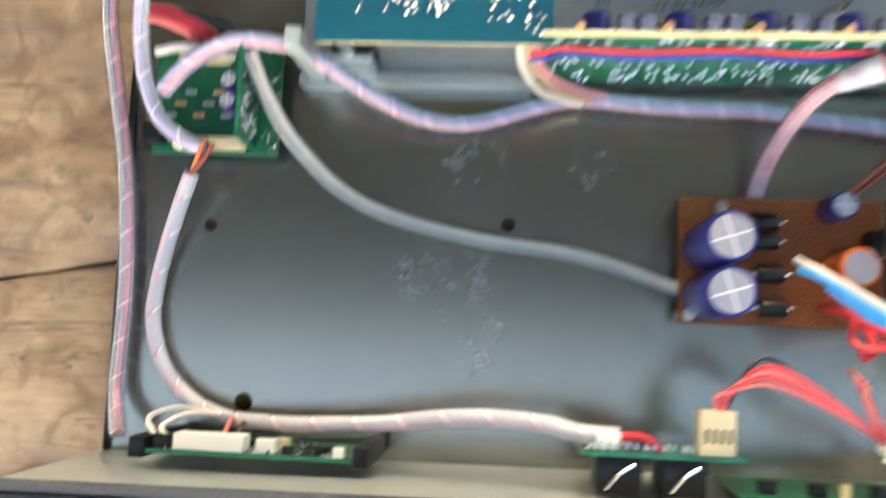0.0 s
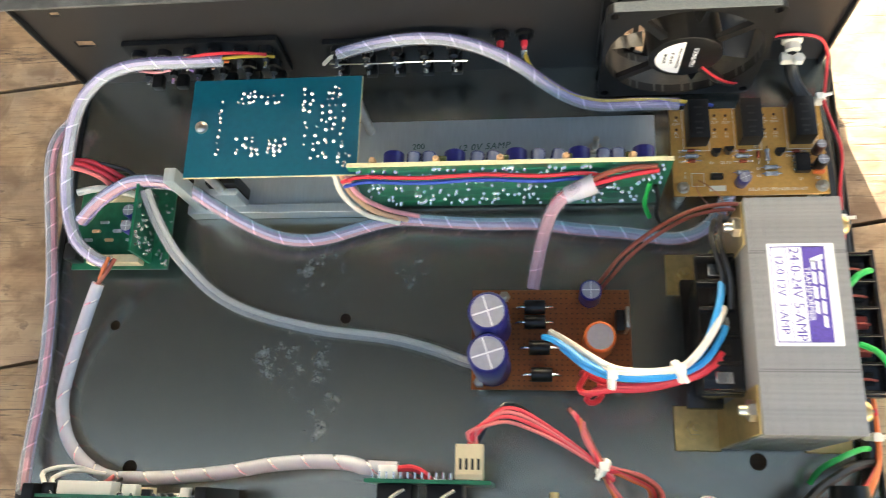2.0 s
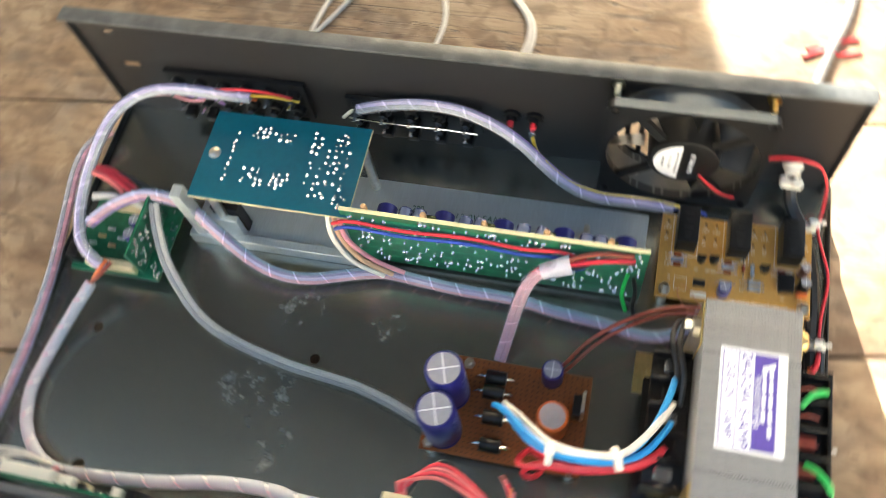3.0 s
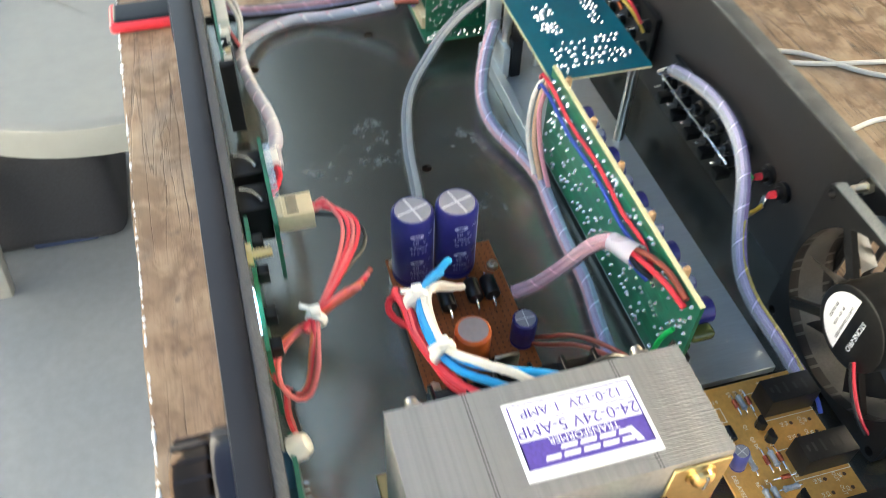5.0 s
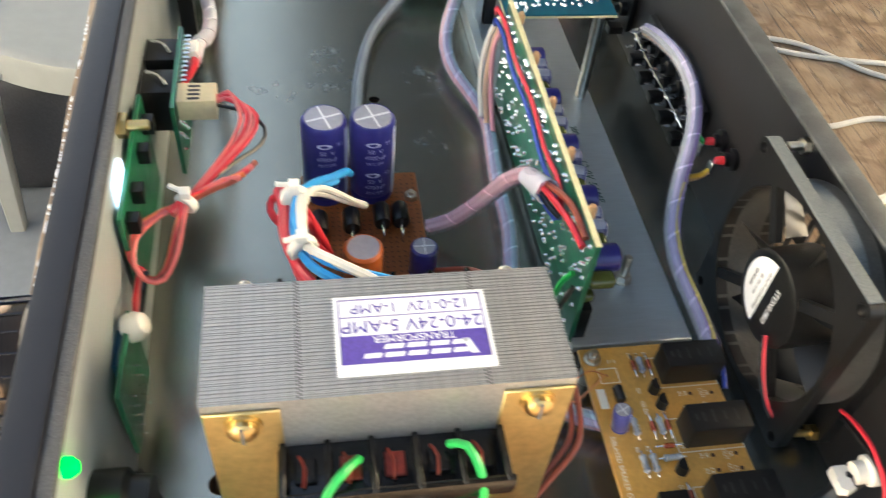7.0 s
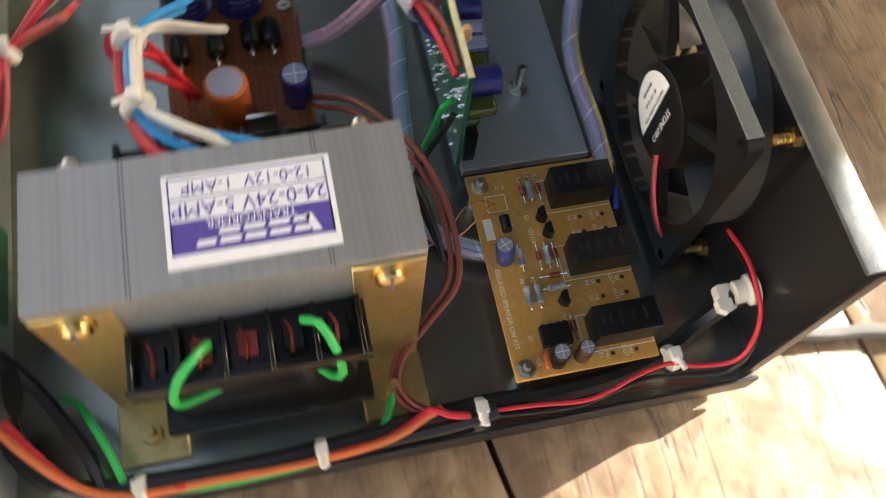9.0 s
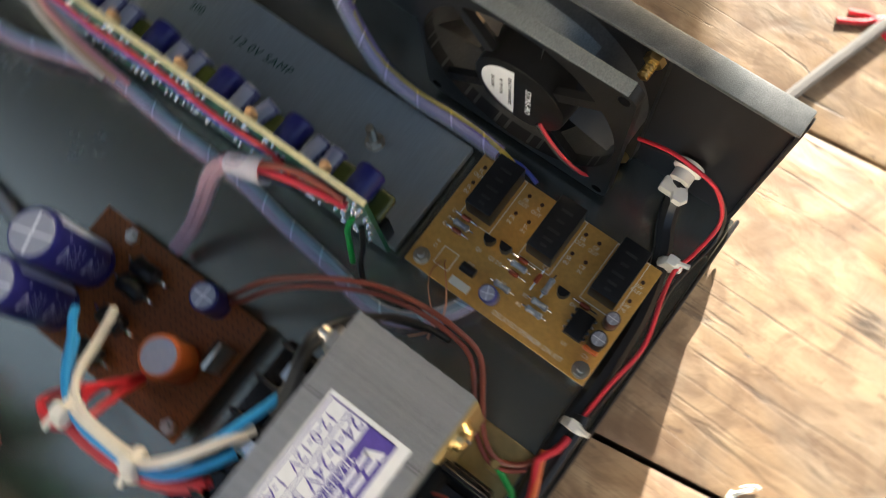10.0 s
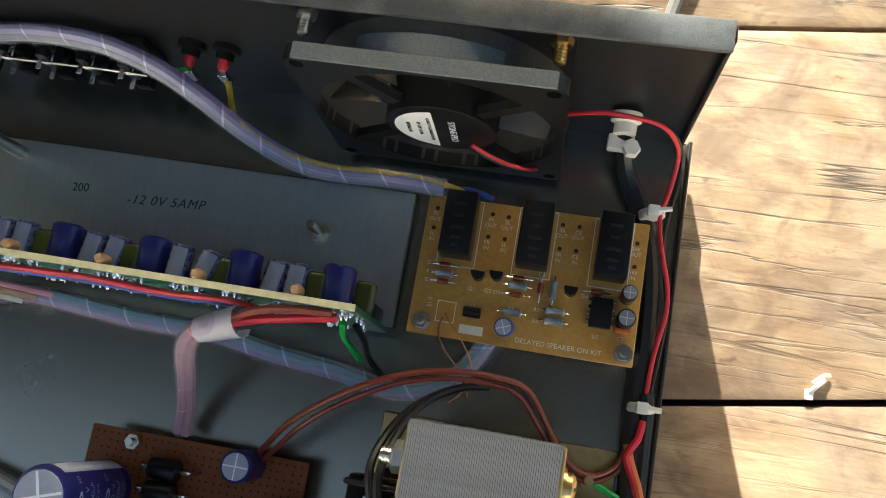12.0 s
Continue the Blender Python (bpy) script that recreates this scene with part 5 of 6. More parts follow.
wires("mains_cable", "thick black mains cable with coloured wires along the case side", [
    (BLACKW, [(256, 196, 24), (257, 190, 14), (260, 182, 7), (266, 170, 5), (271, 150, 4.5), (272.5, 127, 4.5), (272, 104, 5), (273.5, 80, 4.5), (276, 53, 4.5), (276.5, 25, 4.5), (275.5, -2, 5), (273, -22, 6), (262, -34, 9), (250, -37, 14)], 3.4),
    (BLACKW, [(275, 109, 8), (276, 104, 7), (276.5, 92, 5), (277, 70, 5)], 2.4),
    (RED, [(275, 100, 8), (274, 94, 9), (271, 88, 9), (274, 82, 8), (277.5, 70, 7), (277.8, 50, 6)], 1.3),
    (ORANGE, [(271, 92, 8), (273, 86, 8), (277, 76, 8), (279, 60, 7.5), (279.5, 40, 7), (279, 20, 7), (279, 2, 7), (277, -12, 10), (271, -22, 16), (262, -30, 28), (252, -36, 40)], 1.3),
    (RED, [(279, 12, 7), (279, 0, 6.5), (276, -14, 9), (268, -24, 14), (256, -32, 26), (246, -37, 40)], 1.3),
    (GREENW, [(262, 78, 5), (267, 76, 5), (273, 72, 6), (278, 60, 5.5), (280, 40, 5.5), (280, 20, 5.5), (278.5, 0, 6)], 1.2),
    (GREENW, [(274, -6, 8), (268, -7, 14), (258, -11, 18), (250, -16, 14), (246, -22, 10)], 1.3),
    (BLACKW, [(276, -12, 7), (266, -14, 13), (256, -19, 17), (246, -25, 22), (236, -33, 30)], 2.2)])
tie(269.5, 169, 9, (-0.2, 1, 0), 4.0)
tie(274, 104, 6, (0, 1, 0), 4.2)
tie(277, 53, 5.5, (0, 1, 0), 4.2)
tie(277, -1, 5.5, (0, 1, 0), 4.2)
clamp = thing("cable_clamp", (256, 193, 12), "cream nylon strain relief clamp on the mains cable", "cable clamp")
bm = B()
turn(bm, (256, 198, 24), (256, 191, 23), [(0, 5.2), (0.4, 5.2), (0.5, 3.8), (1, 3.8)], 18)
part("bush", bm, TIEWHITE, clamp)
bm = B()
box(bm, 251, 260, 187, 192.5, 15, 20, 1.2)
part("block", bm, TIEWHITE, clamp)
bm = B()
turn(bm, (259, 187, 20), (259, 187, 23), [(0, 3.2), (1, 2.8)], 6)
part("screw_head", bm, TIEWHITE, clamp)

# secondary wires from the transformer to the supply board
sec = thing("transformer_wires", (165, 20, 50), "tied blue, white and red wires from the transformer", "wire")
for w, pts, r in (
        (BLUE, [(203, 57, 64), (201, 48, 67), (196, 34, 68), (188, 23, 67), (172, 17, 64), (157, 18, 62), (146, 24, 58), (138, 31, 53), (131.6, 35.6, 49.5), (128, 37.5, 45)], 1.5),
        (BLUE, [(203, 38, 64), (200, 32, 66), (192, 22, 66), (178, 17, 63), (160, 17, 60), (148, 21, 56), (141, 27, 52), (136, 32, 49)], 1.5),
        (WHITEW, [(203, 46, 64), (200, 40, 68), (193, 29, 69), (184, 20.5, 67), (170, 18.5, 64), (156, 19.5, 62), (147, 26, 54), (139, 35, 42), (131.3, 42.8, 31)], 1.6),
        (WHITEW, [(186, 21, 64), (172, 19.5, 63), (158, 20.5, 63), (149, 26, 58), (141, 34, 46), (134, 41, 34)], 1.3),
        (RED, [(201, 27, 63), (196, 22, 63), (186, 17, 62), (170, 14, 59), (158, 14, 58), (149, 12, 55), (146, 9, 51), (149, 8, 48), (153, 12, 44), (152, 22, 34), (150, 30, 20)], 1.4),
        (RED, [(201, 25, 62), (194, 19.5, 62), (182, 15, 61), (168, 12.5, 58), (157, 12.5, 57), (146, 11, 55), (143, 14, 51), (146, 20, 45), (149, 26, 32), (148, 30, 18)], 1.4),
        (RED, [(202, 28, 61), (195, 20, 60), (184, 16, 60), (168, 14, 57), (158, 15, 54), (150, 19, 46), (146, 24, 30), (146, 26, 14)], 1.4)):
    bm = B()
    tube(bm, pts, r, 8)
    part("wire", bm, w, sec)
for x, y, z, d in ((156, 17, 61, (1, 0, 0)), (183, 19, 65, (0.8, 0.35, 0))):
    tie(x, y, z, d, 4.6)
blk = wires("black_twisted_wires", "two glossy black wires beside the transformer", [
    (BLACKW, [(204, 52, 63), (203, 62, 66), (200, 74, 66), (202, 84, 58), (206, 92, 44), (212, 98, 24), (220, 102, 14)], 1.2),
    (BLACKW, [(206, 46, 63), (206, 58, 67), (203, 72, 68), (205, 84, 60), (209, 94, 44), (216, 100, 24), (224, 102, 14)], 1.2)])

# front connector with its tied bundle of red wires
plug = thing("wire_plug", (96.5, -18, 58), "cream nylon plug in the front board", "connector")
bm = B()
box(bm, 91, 102.5, -25.5, -11, 52, 61, 0.5)
body = part("body", bm, CREAM, plug)
for k in range(4):
    bm = B()
    box(bm, 92.6 + 2.5 * k, 93.8 + 2.5 * k, -21.5, -17, 60.95, 61.1)
    part("slot", bm, BLACKPL, body)
bm = B()
box(bm, 91, 102.5, -23.6, -22.8, 60.9, 61.5, 0.2)
part("ridge", bm, CREAM, body)
bund = thing("red_wire_bundle", (150, -18, 50), "tied bundle of red and orange wires", "wire")
rnd = random.Random(5)


def near(p, r):
    return tuple(c + rnd.uniform(-r, r) for c in p)


# four wires from the plug to the tie, bent over to their outer side
for w, side in ((RED, 0.0), (SALMON, -2.2), (SALMON, 1.8), (RED, 3.6)):
    bm = B()
    tube(bm, [(93 + rnd.uniform(0, 7), -11, 58.5), (98 + side, -6 + side * 0.3, 60), (106 + side * 0.6, -1 + side, 60.5), (113 + side * 0.4, 0.5 + side, 60), (122, -2.2 + side, 58.5), (135, -9 + side * 0.6, 58), (146, -16 + side * 0.3, 57), near((151.5, -19, 56.5), 1.6)], 0.85, 8)
    part("wire", bm, w, bund)
bm = B()
tube(bm, [(100, -11, 57), (105, -1, 57.5), (111.5, 6.5, 55), (119, 5, 53), (128, -2.5, 54), (142, -13, 56), (151, -18.5, 56)], 0.75, 8)
part("wire", bm, BLACKW, bund)
# cut ends that fan out beyond the tie
for k, w in enumerate((SALMON, ORANGE, RED, SALMON, BROWN)):
    o = (k - 2) * 1.1
    bm = B()
    tube(bm, [(141.0 - 1.4 * o, 1.5 + 1.2 * o, 60 + 0.4 * k), (144, -5 + 0.9 * o, 59), (148, -13 + 0.6 * o, 58), near((152, -19.5, 57), 1.2), near((155, -24, 55), 1.0)], 1.05, 8)
    part("wire", bm, w, bund)
# wide loops hanging from the tie towards the volume board
for k, w in enumerate((ORANGE, SALMON, RED, BLACKW, BROWN, SALMON)):
    o = (k - 2.5) * 0.9
    bm = B()
    tube(bm, [near((152, -19.5, 57), 1.2), (154, -26 + o * 0.5, 55.5), (159, -33 + o * 0.6, 54), (164.5, -36.5 + o * 0.5, 52.5), (170.5 + o * 0.8, -36.5 + o * 0.4, 49), (174.5 + o, -31.5, 44 + o), (173 + o, -26.5, 45), (166 + o, -23 + 0.4 * o, 50), (158.5, -21 + 0.4 * o, 55), near((152, -19.5, 57), 1.2)], 0.95 if k != 3 else 0.75, 8)
    part("wire", bm, w, bund)
for k, w in enumerate((RED, SALMON, BLACKW)):
    bm = B()
    tube(bm, [(171 + k, -34 + k, 47), (178, -35.5 + k, 43), (185, -35 + k, 44), (192, -33.5 + k * 0.5, 46)], 1.0, 8)
    part("wire", bm, w, bund)
tie(151.8, -19.3, 56.5, (1, -0.6, -0.2), 3.6)

# ---- sockets on the rear panel ----
def socket_block(name, x0, x1, z0, z1, n, label, lug):
    ob = thing(name, ((x0 + x1) / 2, 197, z0), label, "sockets")
    bm = B()
    box(bm, x0, x1, 195.5, 198.8, z0, z1, 0.8)
    plate = part("body", bm, BLACKPL, ob)
    for k in range(n):
        x = x0 + (x1 - x0) * (k + 0.5) / n
        for z in (z0 + 0.32 * (z1 - z0), z0 + 0.75 * (z1 - z0)):
            bm = B()
            turn(bm, (x, 195.5, z), (x, 188.5, z), [(0, 4.0), (0.5, 3.8), (0.6, 2.4), (1, 2.2)], 14)
            s = part("socket_back", bm, BLACKPL, plate)
            bm = B()
            box(bm, x - 0.9, x + 0.9, 184, 189.0, z - 0.25, z + 0.25, 0.1, 1)
            part("tag", bm, TIN, s)
        bm = B()
        box(bm, x - 3.0, x + 3.0, 188, 196, z0 - 4.0, z0 + 0.5, 0.5)
        part("lower_lug", bm, BLACKPL, plate)
        if lug:
            bm = B()
            box(bm, x - 1.4, x + 1.4, 187.5, 195.6, z0 + 10, z0 + 11, 0.3, 1)
            part("earth_strip", bm, TIN, plate)
    return ob


socket_block("input_sockets", -96, -10, 13, 45, 6, "black input socket block with tinned tags", False)
socket_block("speaker_sockets", 13, 91, 19, 39, 5, "black speaker socket block with bright lugs", True)
bm = B()
tube(bm, [(16, 188.6, 30.5), (40, 188.2, 30), (70, 188.4, 30), (90, 188.2, 29.5)], 0.6, 6)
wire_ob = new("earth_wire", mesh_of("earth_wire", bm, TIN))
tagged(wire_ob, "bare tinned earth wire across the speaker sockets", "wire")
for x in (107.5, 119.8):
    post = thing("binding_post", (x, 197, 36.5), "black binding post with red washer and solder lug", "terminal", "binding posts")
    bm = B()
    turn(bm, (x, 198.9, 36.5), (x, 194, 36.5), [(0, 5), (0.4, 5), (0.5, 3.2), (1, 3.0)], 18)
    part("body", bm, BLACKPL, post)
    bm = B()
    turn(bm, (x, 194, 36.5), (x, 190.5, 36.5), [(0, 1.9), (0.7, 1.8), (1, 1.2)], 12)
    part("washer", bm, RED, post)
    bm = B()
    box(bm, x - 1.6, x + 1.6, 188.6, 190.8, 29, 36, 0.3, 1)
    part("lug", bm, TIN, post)

# ---- small board at the back of the case ----
corner = thing("tone_board", (-95, 100, 0), "small green board with an upright daughter board and plugs", "circuit board")
bm = B()
box(bm, -124, -70, 81, 127, 9, 10.6)
cb = part("board", bm, GREEN, corner)
bm = B()
box(bm, -81, -79.4, 84, 122, 10.6, 34)
up = part("upright_board", bm, GREEN, corner)
bm = B()
rnd = random.Random(8)
for k in range(46):
    y, z = rnd.uniform(86, 120), rnd.uniform(13, 32)
    turn(bm, (-79.4, y, z), (-78.2, y, z), [(0, 0.9), (0.5, 0.7), (1, 0.2)], 6)
for k in range(26):
    x, y = rnd.uniform(-77, -71), rnd.uniform(83, 125)
    turn(bm, (x, y, 10.6), (x, y, 11.6), [(0, 0.9), (1, 0.3)], 6)
tagged(part("solder_joints", bm, TIN, cb, "shiny solder joints"), kind="stuff")
bm = B()
box(bm, -112, -83, 82.5, 87, 10.6, 18, 0.5)
part("socket", bm, CREAM, corner, "cream plug socket")
bm = B()
box(bm, -112, -92, 119, 125, 10.6, 18, 0.5)
part("socket", bm, CREAM, corner, "cream plug socket")
add_capacitor(capacitor_meshes(3.6, 19, CAPBLUE), corner, at(-86, 99, 10.6), "dark blue capacitor")
add_capacitor(capacitor_meshes(3.6, 19, CAPBLUE), corner, at(-86, 107.5, 10.6), "dark blue capacitor")
bm = B()
box(bm, -124, -117, 84, 93, 10.6, 20, 1)
part("choke", bm, BLACKPL, corner)
for k in range(9):
    bm = B()
    x, y = -116 + 4 * k, 97 + 5 * (k % 3)
    turn(bm, (x - 2.4, y, 12.2), (x + 2.4, y, 12.2), [(0, 0.6), (0.1, 1.0), (0.9, 1.0), (1, 0.6)], 8)
    part("resistor", bm, RESTAN if k % 2 else RESIST, corner)
wires("red_ribbon_wires", "red and black wires into the corner board", [
    (RED, [(-121, 134, 32), (-114, 133, 30), (-105, 130, 26), (-98, 126, 20), (-96, 122, 17)], 1.5), (RED, [(-121, 136, 30), (-112, 136, 28), (-102, 132, 24), (-95, 128, 18), (-93, 122, 16)], 1.5),
    (SALMON, [(-120, 131, 33), (-113, 130, 30), (-105, 127, 25), (-101, 122, 17)], 1.5), (BLACKW, [(-116, 137, 28), (-104, 135, 26), (-92, 132, 22), (-85, 125, 17)], 1.2),
    (WHITEW, [(-119, 120, 24), (-108, 122, 24), (-96, 121, 22), (-88, 120, 18)], 2.0)])

# ---- boards behind the front panel ----
disp = thing("display_board", (-65, -36, 6), "green display board with black end blocks behind the front panel", "circuit board")
bm = B()
box(bm, -104, -24, -36.5, -35, 8, 46)
db = part("board", bm, GREEN, disp)
for x in (-107, -25.5):
    bm = B()
    box(bm, x, x + 5.5, -38, -30.5, 6, 48, 0.6)
    part("end_block", bm, BLACKPL, disp)
bm = B()
box(bm, -92, -66, -35, -29, 36, 45, 0.6)
part("socket", bm, TIEWHITE, disp, "white plug socket")
bm = B()
box(bm, -46, -36, -35, -33.4, 26, 38, 0.2)
part("chip", bm, BLACKPL, disp, "square black chip")
bm = B()
for k in range(70):
    x, z = rnd.uniform(-102, -30), rnd.uniform(12, 45)
    turn(bm, (x, -35, z), (x, -33.6, z), [(0, 0.9), (0.5, 0.7), (1, 0.25)], 6)
tagged(part("solder_joints", bm, TIN, db, "shiny solder joints"), kind="stuff")

for x, z, w, h, d, m in ((-100, 52, 6, 6, 5, BLACKPL), (-62, 52, 7, 5, 5, TIEWHITE), (-52, 54, 4, 4, 3, BLACKPL), (-98, 40, 10, 6, 4, BLACKPL), (-80, 36, 14, 8, 3, BLACKPL), (-58, 40, 5, 8, 4, CREAM), (-33, 56, 4, 4, 4, TIEWHITE)):
    bm = B()
    box(bm, x, x + w, -35, -35 + d, z - 14, z + h - 14, 0.4)
    part("component", bm, m, disp)
for k in range(12):
    bm = B()
    x, z = -97 + 6 * k, 32 + 3 * (k % 3)
    box(bm, x, x + 2.2, -35, -34.1, z, z + 1.3, 0.1, 1)
    part("chip_resistor", bm, RESIST if k % 3 else TIN, db)

pots = thing("control_board", (79, -27, 30), "green control board with two black potentiometers and a plug", "circuit board")
bm = B()
box(bm, 53, 106, -27.4, -25.8, 28, 61)
pb = part("board", bm, GREEN, pots)
for x in (58, 79):
    bm = B()
    box(bm, x, x + 15, -40, -27.5, 40, 59, 1.0)
    pt = part("potentiometer", bm, BLACKPL, pots, "square black potentiometer")
    bm = B()
    tube(bm, [(x + 3, -38, 60), (x + 7, -33, 61), (x + 12, -30, 60)], 0.8, 6)
    part("spring_clip", bm, TIN, pt)
for k in range(16):
    bm = B()
    cyl(bm, (56 + 3.0 * k, -25.8, 58.5), (56 + 3.0 * k, -22.8, 58.8), 0.45, 6)
    part("pin", bm, TIN, pb)
bm = B()
for k in range(30):
    x, z = 55 + 1.65 * k, 52 - (k % 4) * 5.5
    turn(bm, (x, -25.8, z), (x, -24.6, z), [(0, 0.9), (1, 0.3)], 6)
tagged(part("solder_joints", bm, TIN, pb, "shiny solder joints"), kind="stuff")
bm = B()
box(bm, 58, 66, -25.8, -20, 50, 58, 0.6)
part("socket", bm, TIEWHITE, pots, "white plug socket")

ledb = thing("indicator_board", (140, -38, 30), "narrow green indicator board with lit white lamp", "circuit board")
bm = B()
box(bm, 104, 168, -38.4, -36.8, 24, 66)
lb = part("board", bm, GREEN, ledb)
for x in (110, 126, 146, 160):
    bm = B()
    box(bm, x, x + 5, -36.8, -32.6, 56, 62, 0.4)
    part("push_switch", bm, BLACKPL, ledb)
bm = B()
box(bm, 143, 157, -40.8, -38.6, 60, 70, 0.8)
part("lamp", bm, LEDWHITE, ledb, "lit white lamp")
bm = B()
turn(bm, (131.4, -41, 74), (131.4, -37, 74), [(0, 4.4), (1, 4.4)], 6)
turn(bm, (131.4, -37, 74), (131.4, -30, 74), [(0, 1.7), (1, 1.6)], 12)
for k in range(6):
    turn(bm, (131.4, -36.6 + 1.1 * k, 74), (131.4, -36.1 + 1.1 * k, 74), [(0, 2.0), (1, 2.0)], 12)
part("bolt", bm, GOLD, front, "threaded bolt with hex nut")

volb = thing("volume_board", (218, -36, 30), "small green volume board on edge behind the knob", "circuit board")
bm = B()
box(bm, 190, 222, -36.6, -35, 16, 48)
vb = part("board", bm, GREEN, volb)
bm = B()
box(bm, 194, 208, -40.9, -36.7, 22, 44, 0.8)
part("potentiometer", bm, material("blue_pot_body", (0.02, 0.10, 0.2), 0.4), volb)
for k in range(5):
    for x in (205, 216):
        bm = B()
        cyl(bm, (x, -35, 18 + 5.4 * k), (x, -32.6, 18 + 5.4 * k), 0.45, 6)
        part("pin", bm, TIN, vb)
bm = B()
turn(bm, (195, -36, 45), (195, -30, 48), [(0, 4.6), (0.5, 4.8), (0.9, 3.4), (1, 1.5)], 16)
part("hot_glue", bm, TIEWHITE, volb, "white glue blob over the joint")
power = thing("power_switch", (250, -38, 20), "black power switch with lit green lamp", "switch")
bm = B()
turn(bm, (252, -40.5, 42), (252, -24, 42), [(0, 10), (0.6, 10), (0.7, 8), (1, 7.5)], 24)
part("body", bm, BLACKPL, power)
bm = B()
turn(bm, (256, -41, 72), (256, -36, 72), [(0, 2.6), (0.7, 2.6), (1, 1.4)], 14)
part("lamp", bm, LEDGREEN, power, "lit green lamp")

# ---- on and round the bench ----
tool = thing("black_phone", (-174, -82, -15), "black handset with red rim lying on the bench", "phone")
bm = B()
box(bm, -187, -160, -103, -58, -15, -8, 3, 3)
part("rim", bm, RED, tool)
bm = B()
box(bm, -184.5, -162.5, -100.5, -60, -13, -6.5, 3, 3)
part("body", bm, BLACKPL, tool)
wires("white_speaker_wire", "white twin flex lying on the bench behind the case", [
    (WHITEW, [(-60, 250, -13.4), (-34, 294, -13.4), (-20, 330, -13.4), (-5, 400, -13.4), (30, 480, -13.4)], 1.6), (WHITEW, [(-48, 250, -13.4), (-37, 316, -13.4), (0, 360, -13.4), (20, 430, -13.4), (60, 500, -13.4)], 1.6),
    (WHITEW, [(30, 230, -13.4), (43, 294, -13.4), (38, 340, -13.4), (62, 400, -13.4), (90, 480, -13.4)], 1.6), (WHITEW, [(85, 230, -13.4), (100, 296, -13.4), (82, 330, -13.4), (65, 359, -13.4), (80, 420, -13.4), (120, 470, -13.4)], 1.6),
    (WHITEW, [(88, 230, -13.4), (103, 294, -13.4), (85, 330, -13.4), (68, 357, -13.4), (83, 419, -13.4), (123, 468, -13.4)], 1.6)])
wires("grey_mains_flex", "grey mains flex lying behind the case", [(FLEXGREY, [(258, 203, 20), (259, 206, 6), (262, 212, -8), (267, 235, -11), (270, 258, -11), (282, 300, -11), (296, 350, -11), (300, 440, -11)], 2.6)])
wires("red_clip_wires", "thin red wires lying on the sunlit planks", [(RED, [(268, 300, -13.8), (277, 305, -13.8), (284, 312, -13.8), (300, 318, -13.8)], 1.1), (RED, [(270, 306, -13.8), (279, 309, -13.8), (288, 304, -13.8), (302, 308, -13.8)], 1.1)])
bm = B()
box(bm, 330.6, 333.6, 117.5, 121.2, -15, -13.6, 0.6)
tube(bm, [(332, 120, -14), (334, 122.4, -12.8), (336.4, 125.2, -13)], 0.9, 5)
tube(bm, [(333, 123.5, -13.6), (336, 126.4, -12.6), (338.4, 126.8, -13.6)], 0.7, 5)
sp = new("wood_splinter", mesh_of("wood_splinter", bm, TIEWHITE))
tagged(sp, "small white torn paper scrap lying on the planks", "scrap")

CZ = -490
chair = thing("plastic_chair", (-915, -295, -850), "white moulded plastic chair with a round-fronted seat beside the bench", "chair")


def seat_loop(inset):
    """The seat's outline: a broad round front towards the bench, straight sides and a rounded back."""
    front = [(-1076 + (388 - inset) * math.cos(radians(a)), -225 + (388 - inset) * math.sin(radians(a))) for a in range(-48, 49, 4)]
    back = [(-1085, -225 + 225 - inset), (-1130, -225 + 200 - inset), (-1150 + inset, -60 - inset), (-1150 + inset, -390 + inset), (-1130, -425 + inset), (-1085, -450 + inset)]
    return front + back


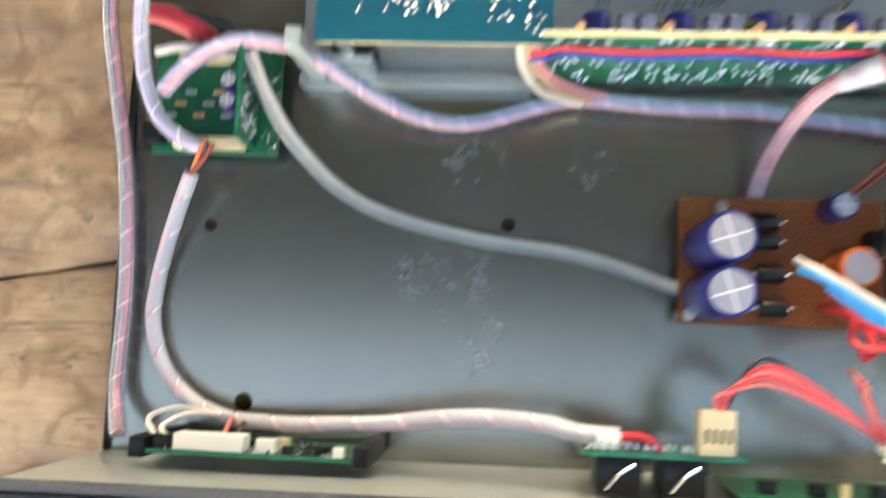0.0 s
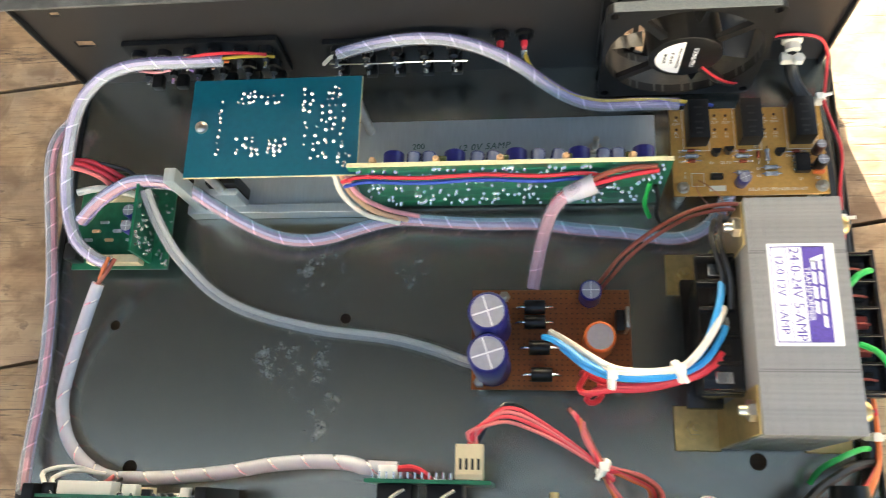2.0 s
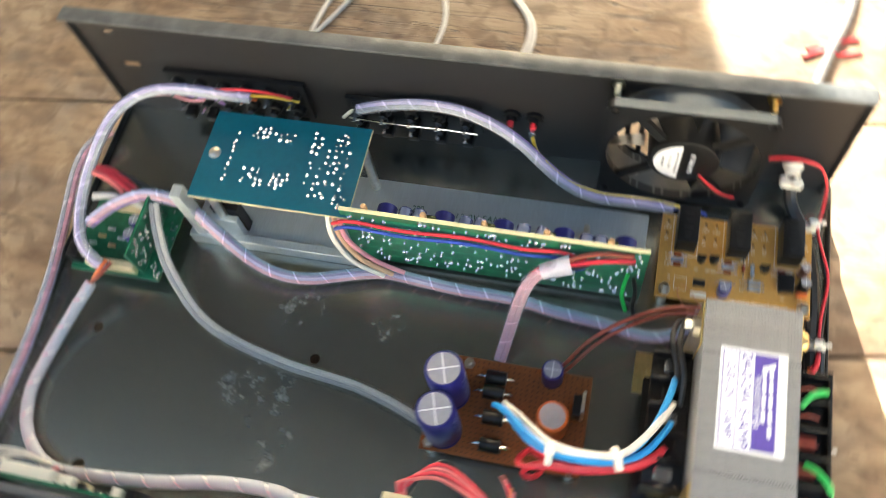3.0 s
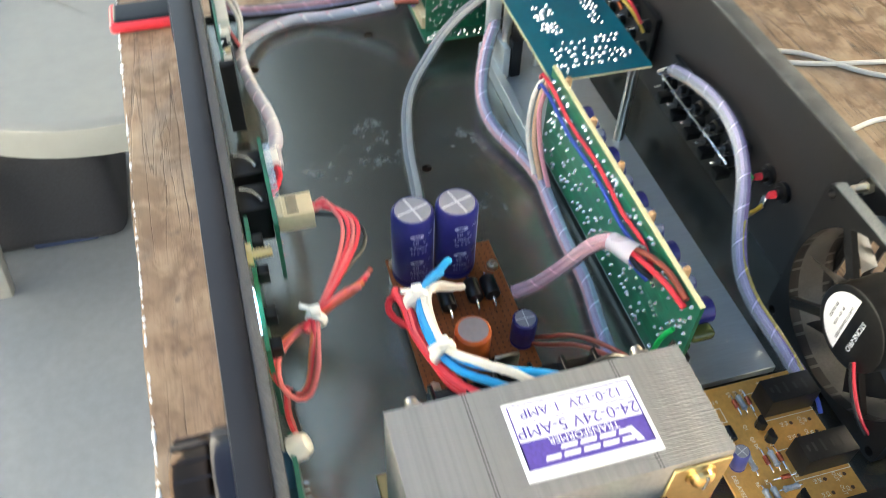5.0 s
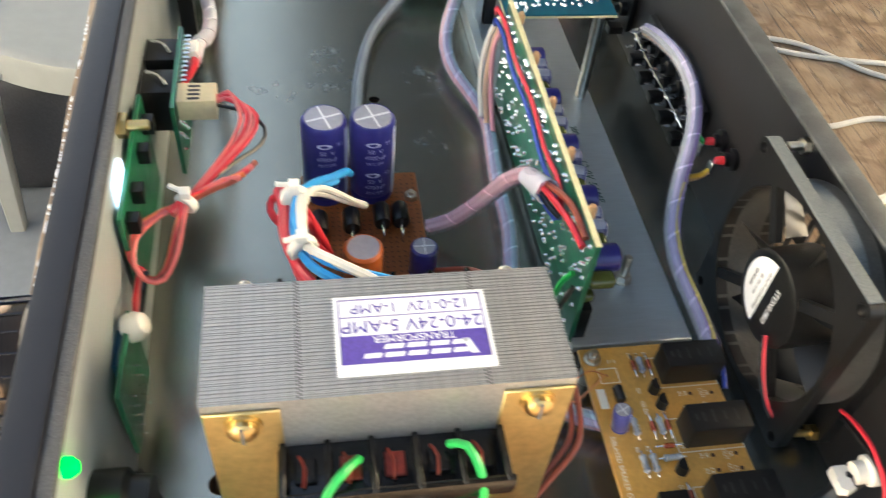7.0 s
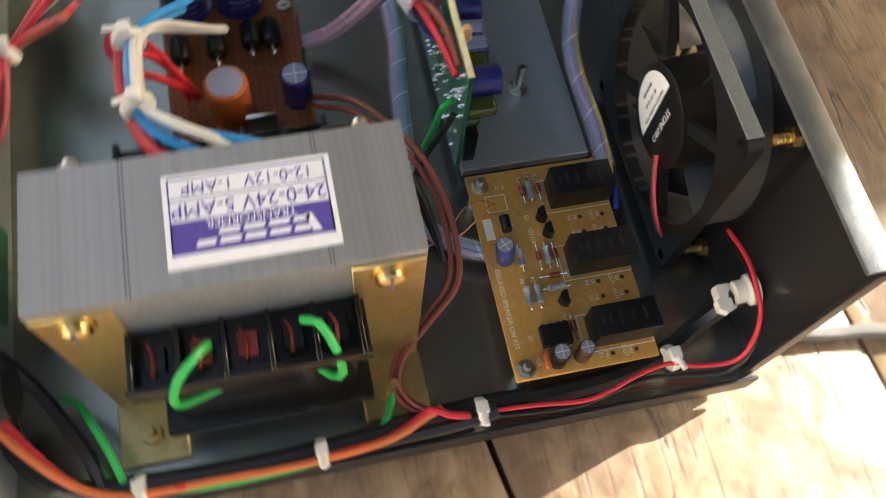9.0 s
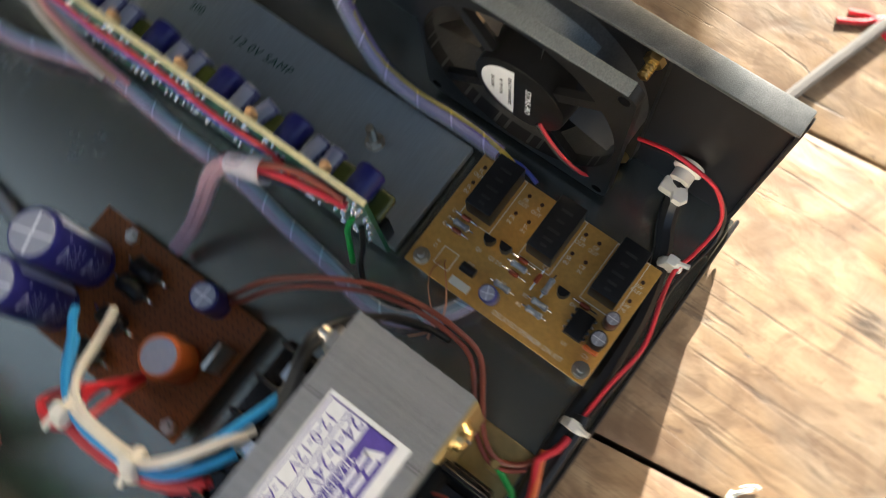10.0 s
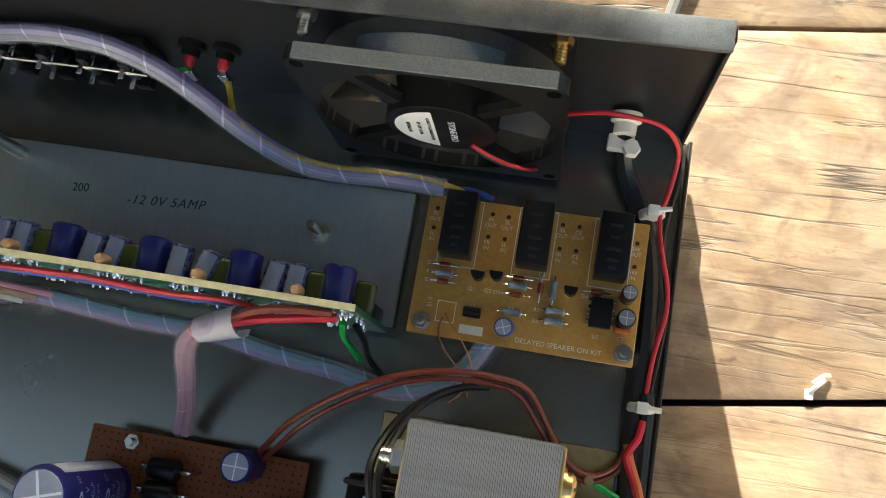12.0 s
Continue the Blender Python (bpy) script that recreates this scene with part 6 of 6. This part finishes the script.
bm = B()
loops = []
for inset, z in ((150, CZ - 16), (90, CZ - 13), (46, CZ - 5), (22, CZ - 1), (8, CZ), (1, CZ - 4), (-2, CZ - 12), (-3, CZ - 52), (3, CZ - 55), (6, CZ - 52), (6, CZ - 14)):
    loops.append([bm.verts.new((u, v, z)) for u, v in seat_loop(inset)])
for a, b in zip(loops, loops[1:]):
    for k in range(len(a)):
        bm.faces.new((a[k], a[(k + 1) % len(a)], b[(k + 1) % len(a)], b[k]))
bm.faces.new(loops[0])
bmesh.ops.recalc_face_normals(bm, faces=bm.faces)
part("seat", bm, CHAIRWHITE, chair)
for x, y, sx, sy in ((-756, -464, 0.35, -0.35), (-756, 14, 0.35, 0.35), (-1125, -400, -1, -0.3), (-1125, -50, -1, 0.3)):
    bm = B()
    rows = []
    for f, wide, thick in ((0, 46, 24), (0.06, 30, 20), (0.14, 22, 17), (0.5, 18, 15), (1, 13, 12)):
        cx, cy, cz = x + sx * 62 * f, y + sy * 62 * f, CZ - 40 + (-850 - CZ + 40) * f
        rows.append([bm.verts.new((cx + u * thick, cy + v * wide, cz)) for u, v in ((-1, -0.8), (-0.7, -1), (0.7, -1), (1, -0.8), (1, 0.8), (0.7, 1), (-0.7, 1), (-1, 0.8))])
    for u, w in zip(rows, rows[1:]):
        for k in range(8):
            bm.faces.new((u[k], u[(k + 1) % 8], w[(k + 1) % 8], w[k]))
    bm.faces.new(rows[0])
    bm.faces.new(list(reversed(rows[-1])))
    bmesh.ops.recalc_face_normals(bm, faces=bm.faces)
    part("leg", bm, CHAIRWHITE, chair)


def soft_box(x0, x1, y0, y1, z0, z1, sag, seed):
    """A slumped soft body: a rounded block with an uneven surface."""
    bm = B()
    box(bm, x0, x1, y0, y1, z0, z1, min(x1 - x0, z1 - z0) * 0.22, 5)
    bmesh.ops.subdivide_edges(bm, edges=[e for e in bm.edges if e.calc_length() > 60], cuts=5, use_grid_fill=True)
    rnd = random.Random(seed)
    ph = [rnd.uniform(0, 6.3) for _ in range(6)]
    for v in bm.verts:
        if v.co.z > z0 + 8:
            v.co.z += sag * (math.sin(v.co.x / 61 + ph[0]) + math.sin(v.co.y / 83 + ph[1]) + 0.5 * math.sin((v.co.x + v.co.y) / 37 + ph[2])) * (v.co.z - z0) / (z1 - z0)
            v.co.x += sag * 0.5 * math.sin(v.co.y / 49 + ph[3])
    return bm


bag = thing("black_bag", (-920, -480, -850), "soft black bag with navy trim on the cement floor", "bag")
part("body", soft_box(-1070, -812, -740, -270, -850, -640, 9, 4), BAGBLACK, bag)
part("side_panel", soft_box(-838, -822, -440, -330, -846, -770, 2, 5), NAVY, bag)
cloth = thing("grey_cloth", (-930, -330, -640), "crumpled pale grey cloth lying on the black bag", "cloth")
part("fold", soft_box(-990, -850, -400, -285, -648, -612, 7, 9), material("pale_grey_cloth", (0.30, 0.30, 0.30), 0.85, grain=0.15, scale=200, bump=0.3), cloth)
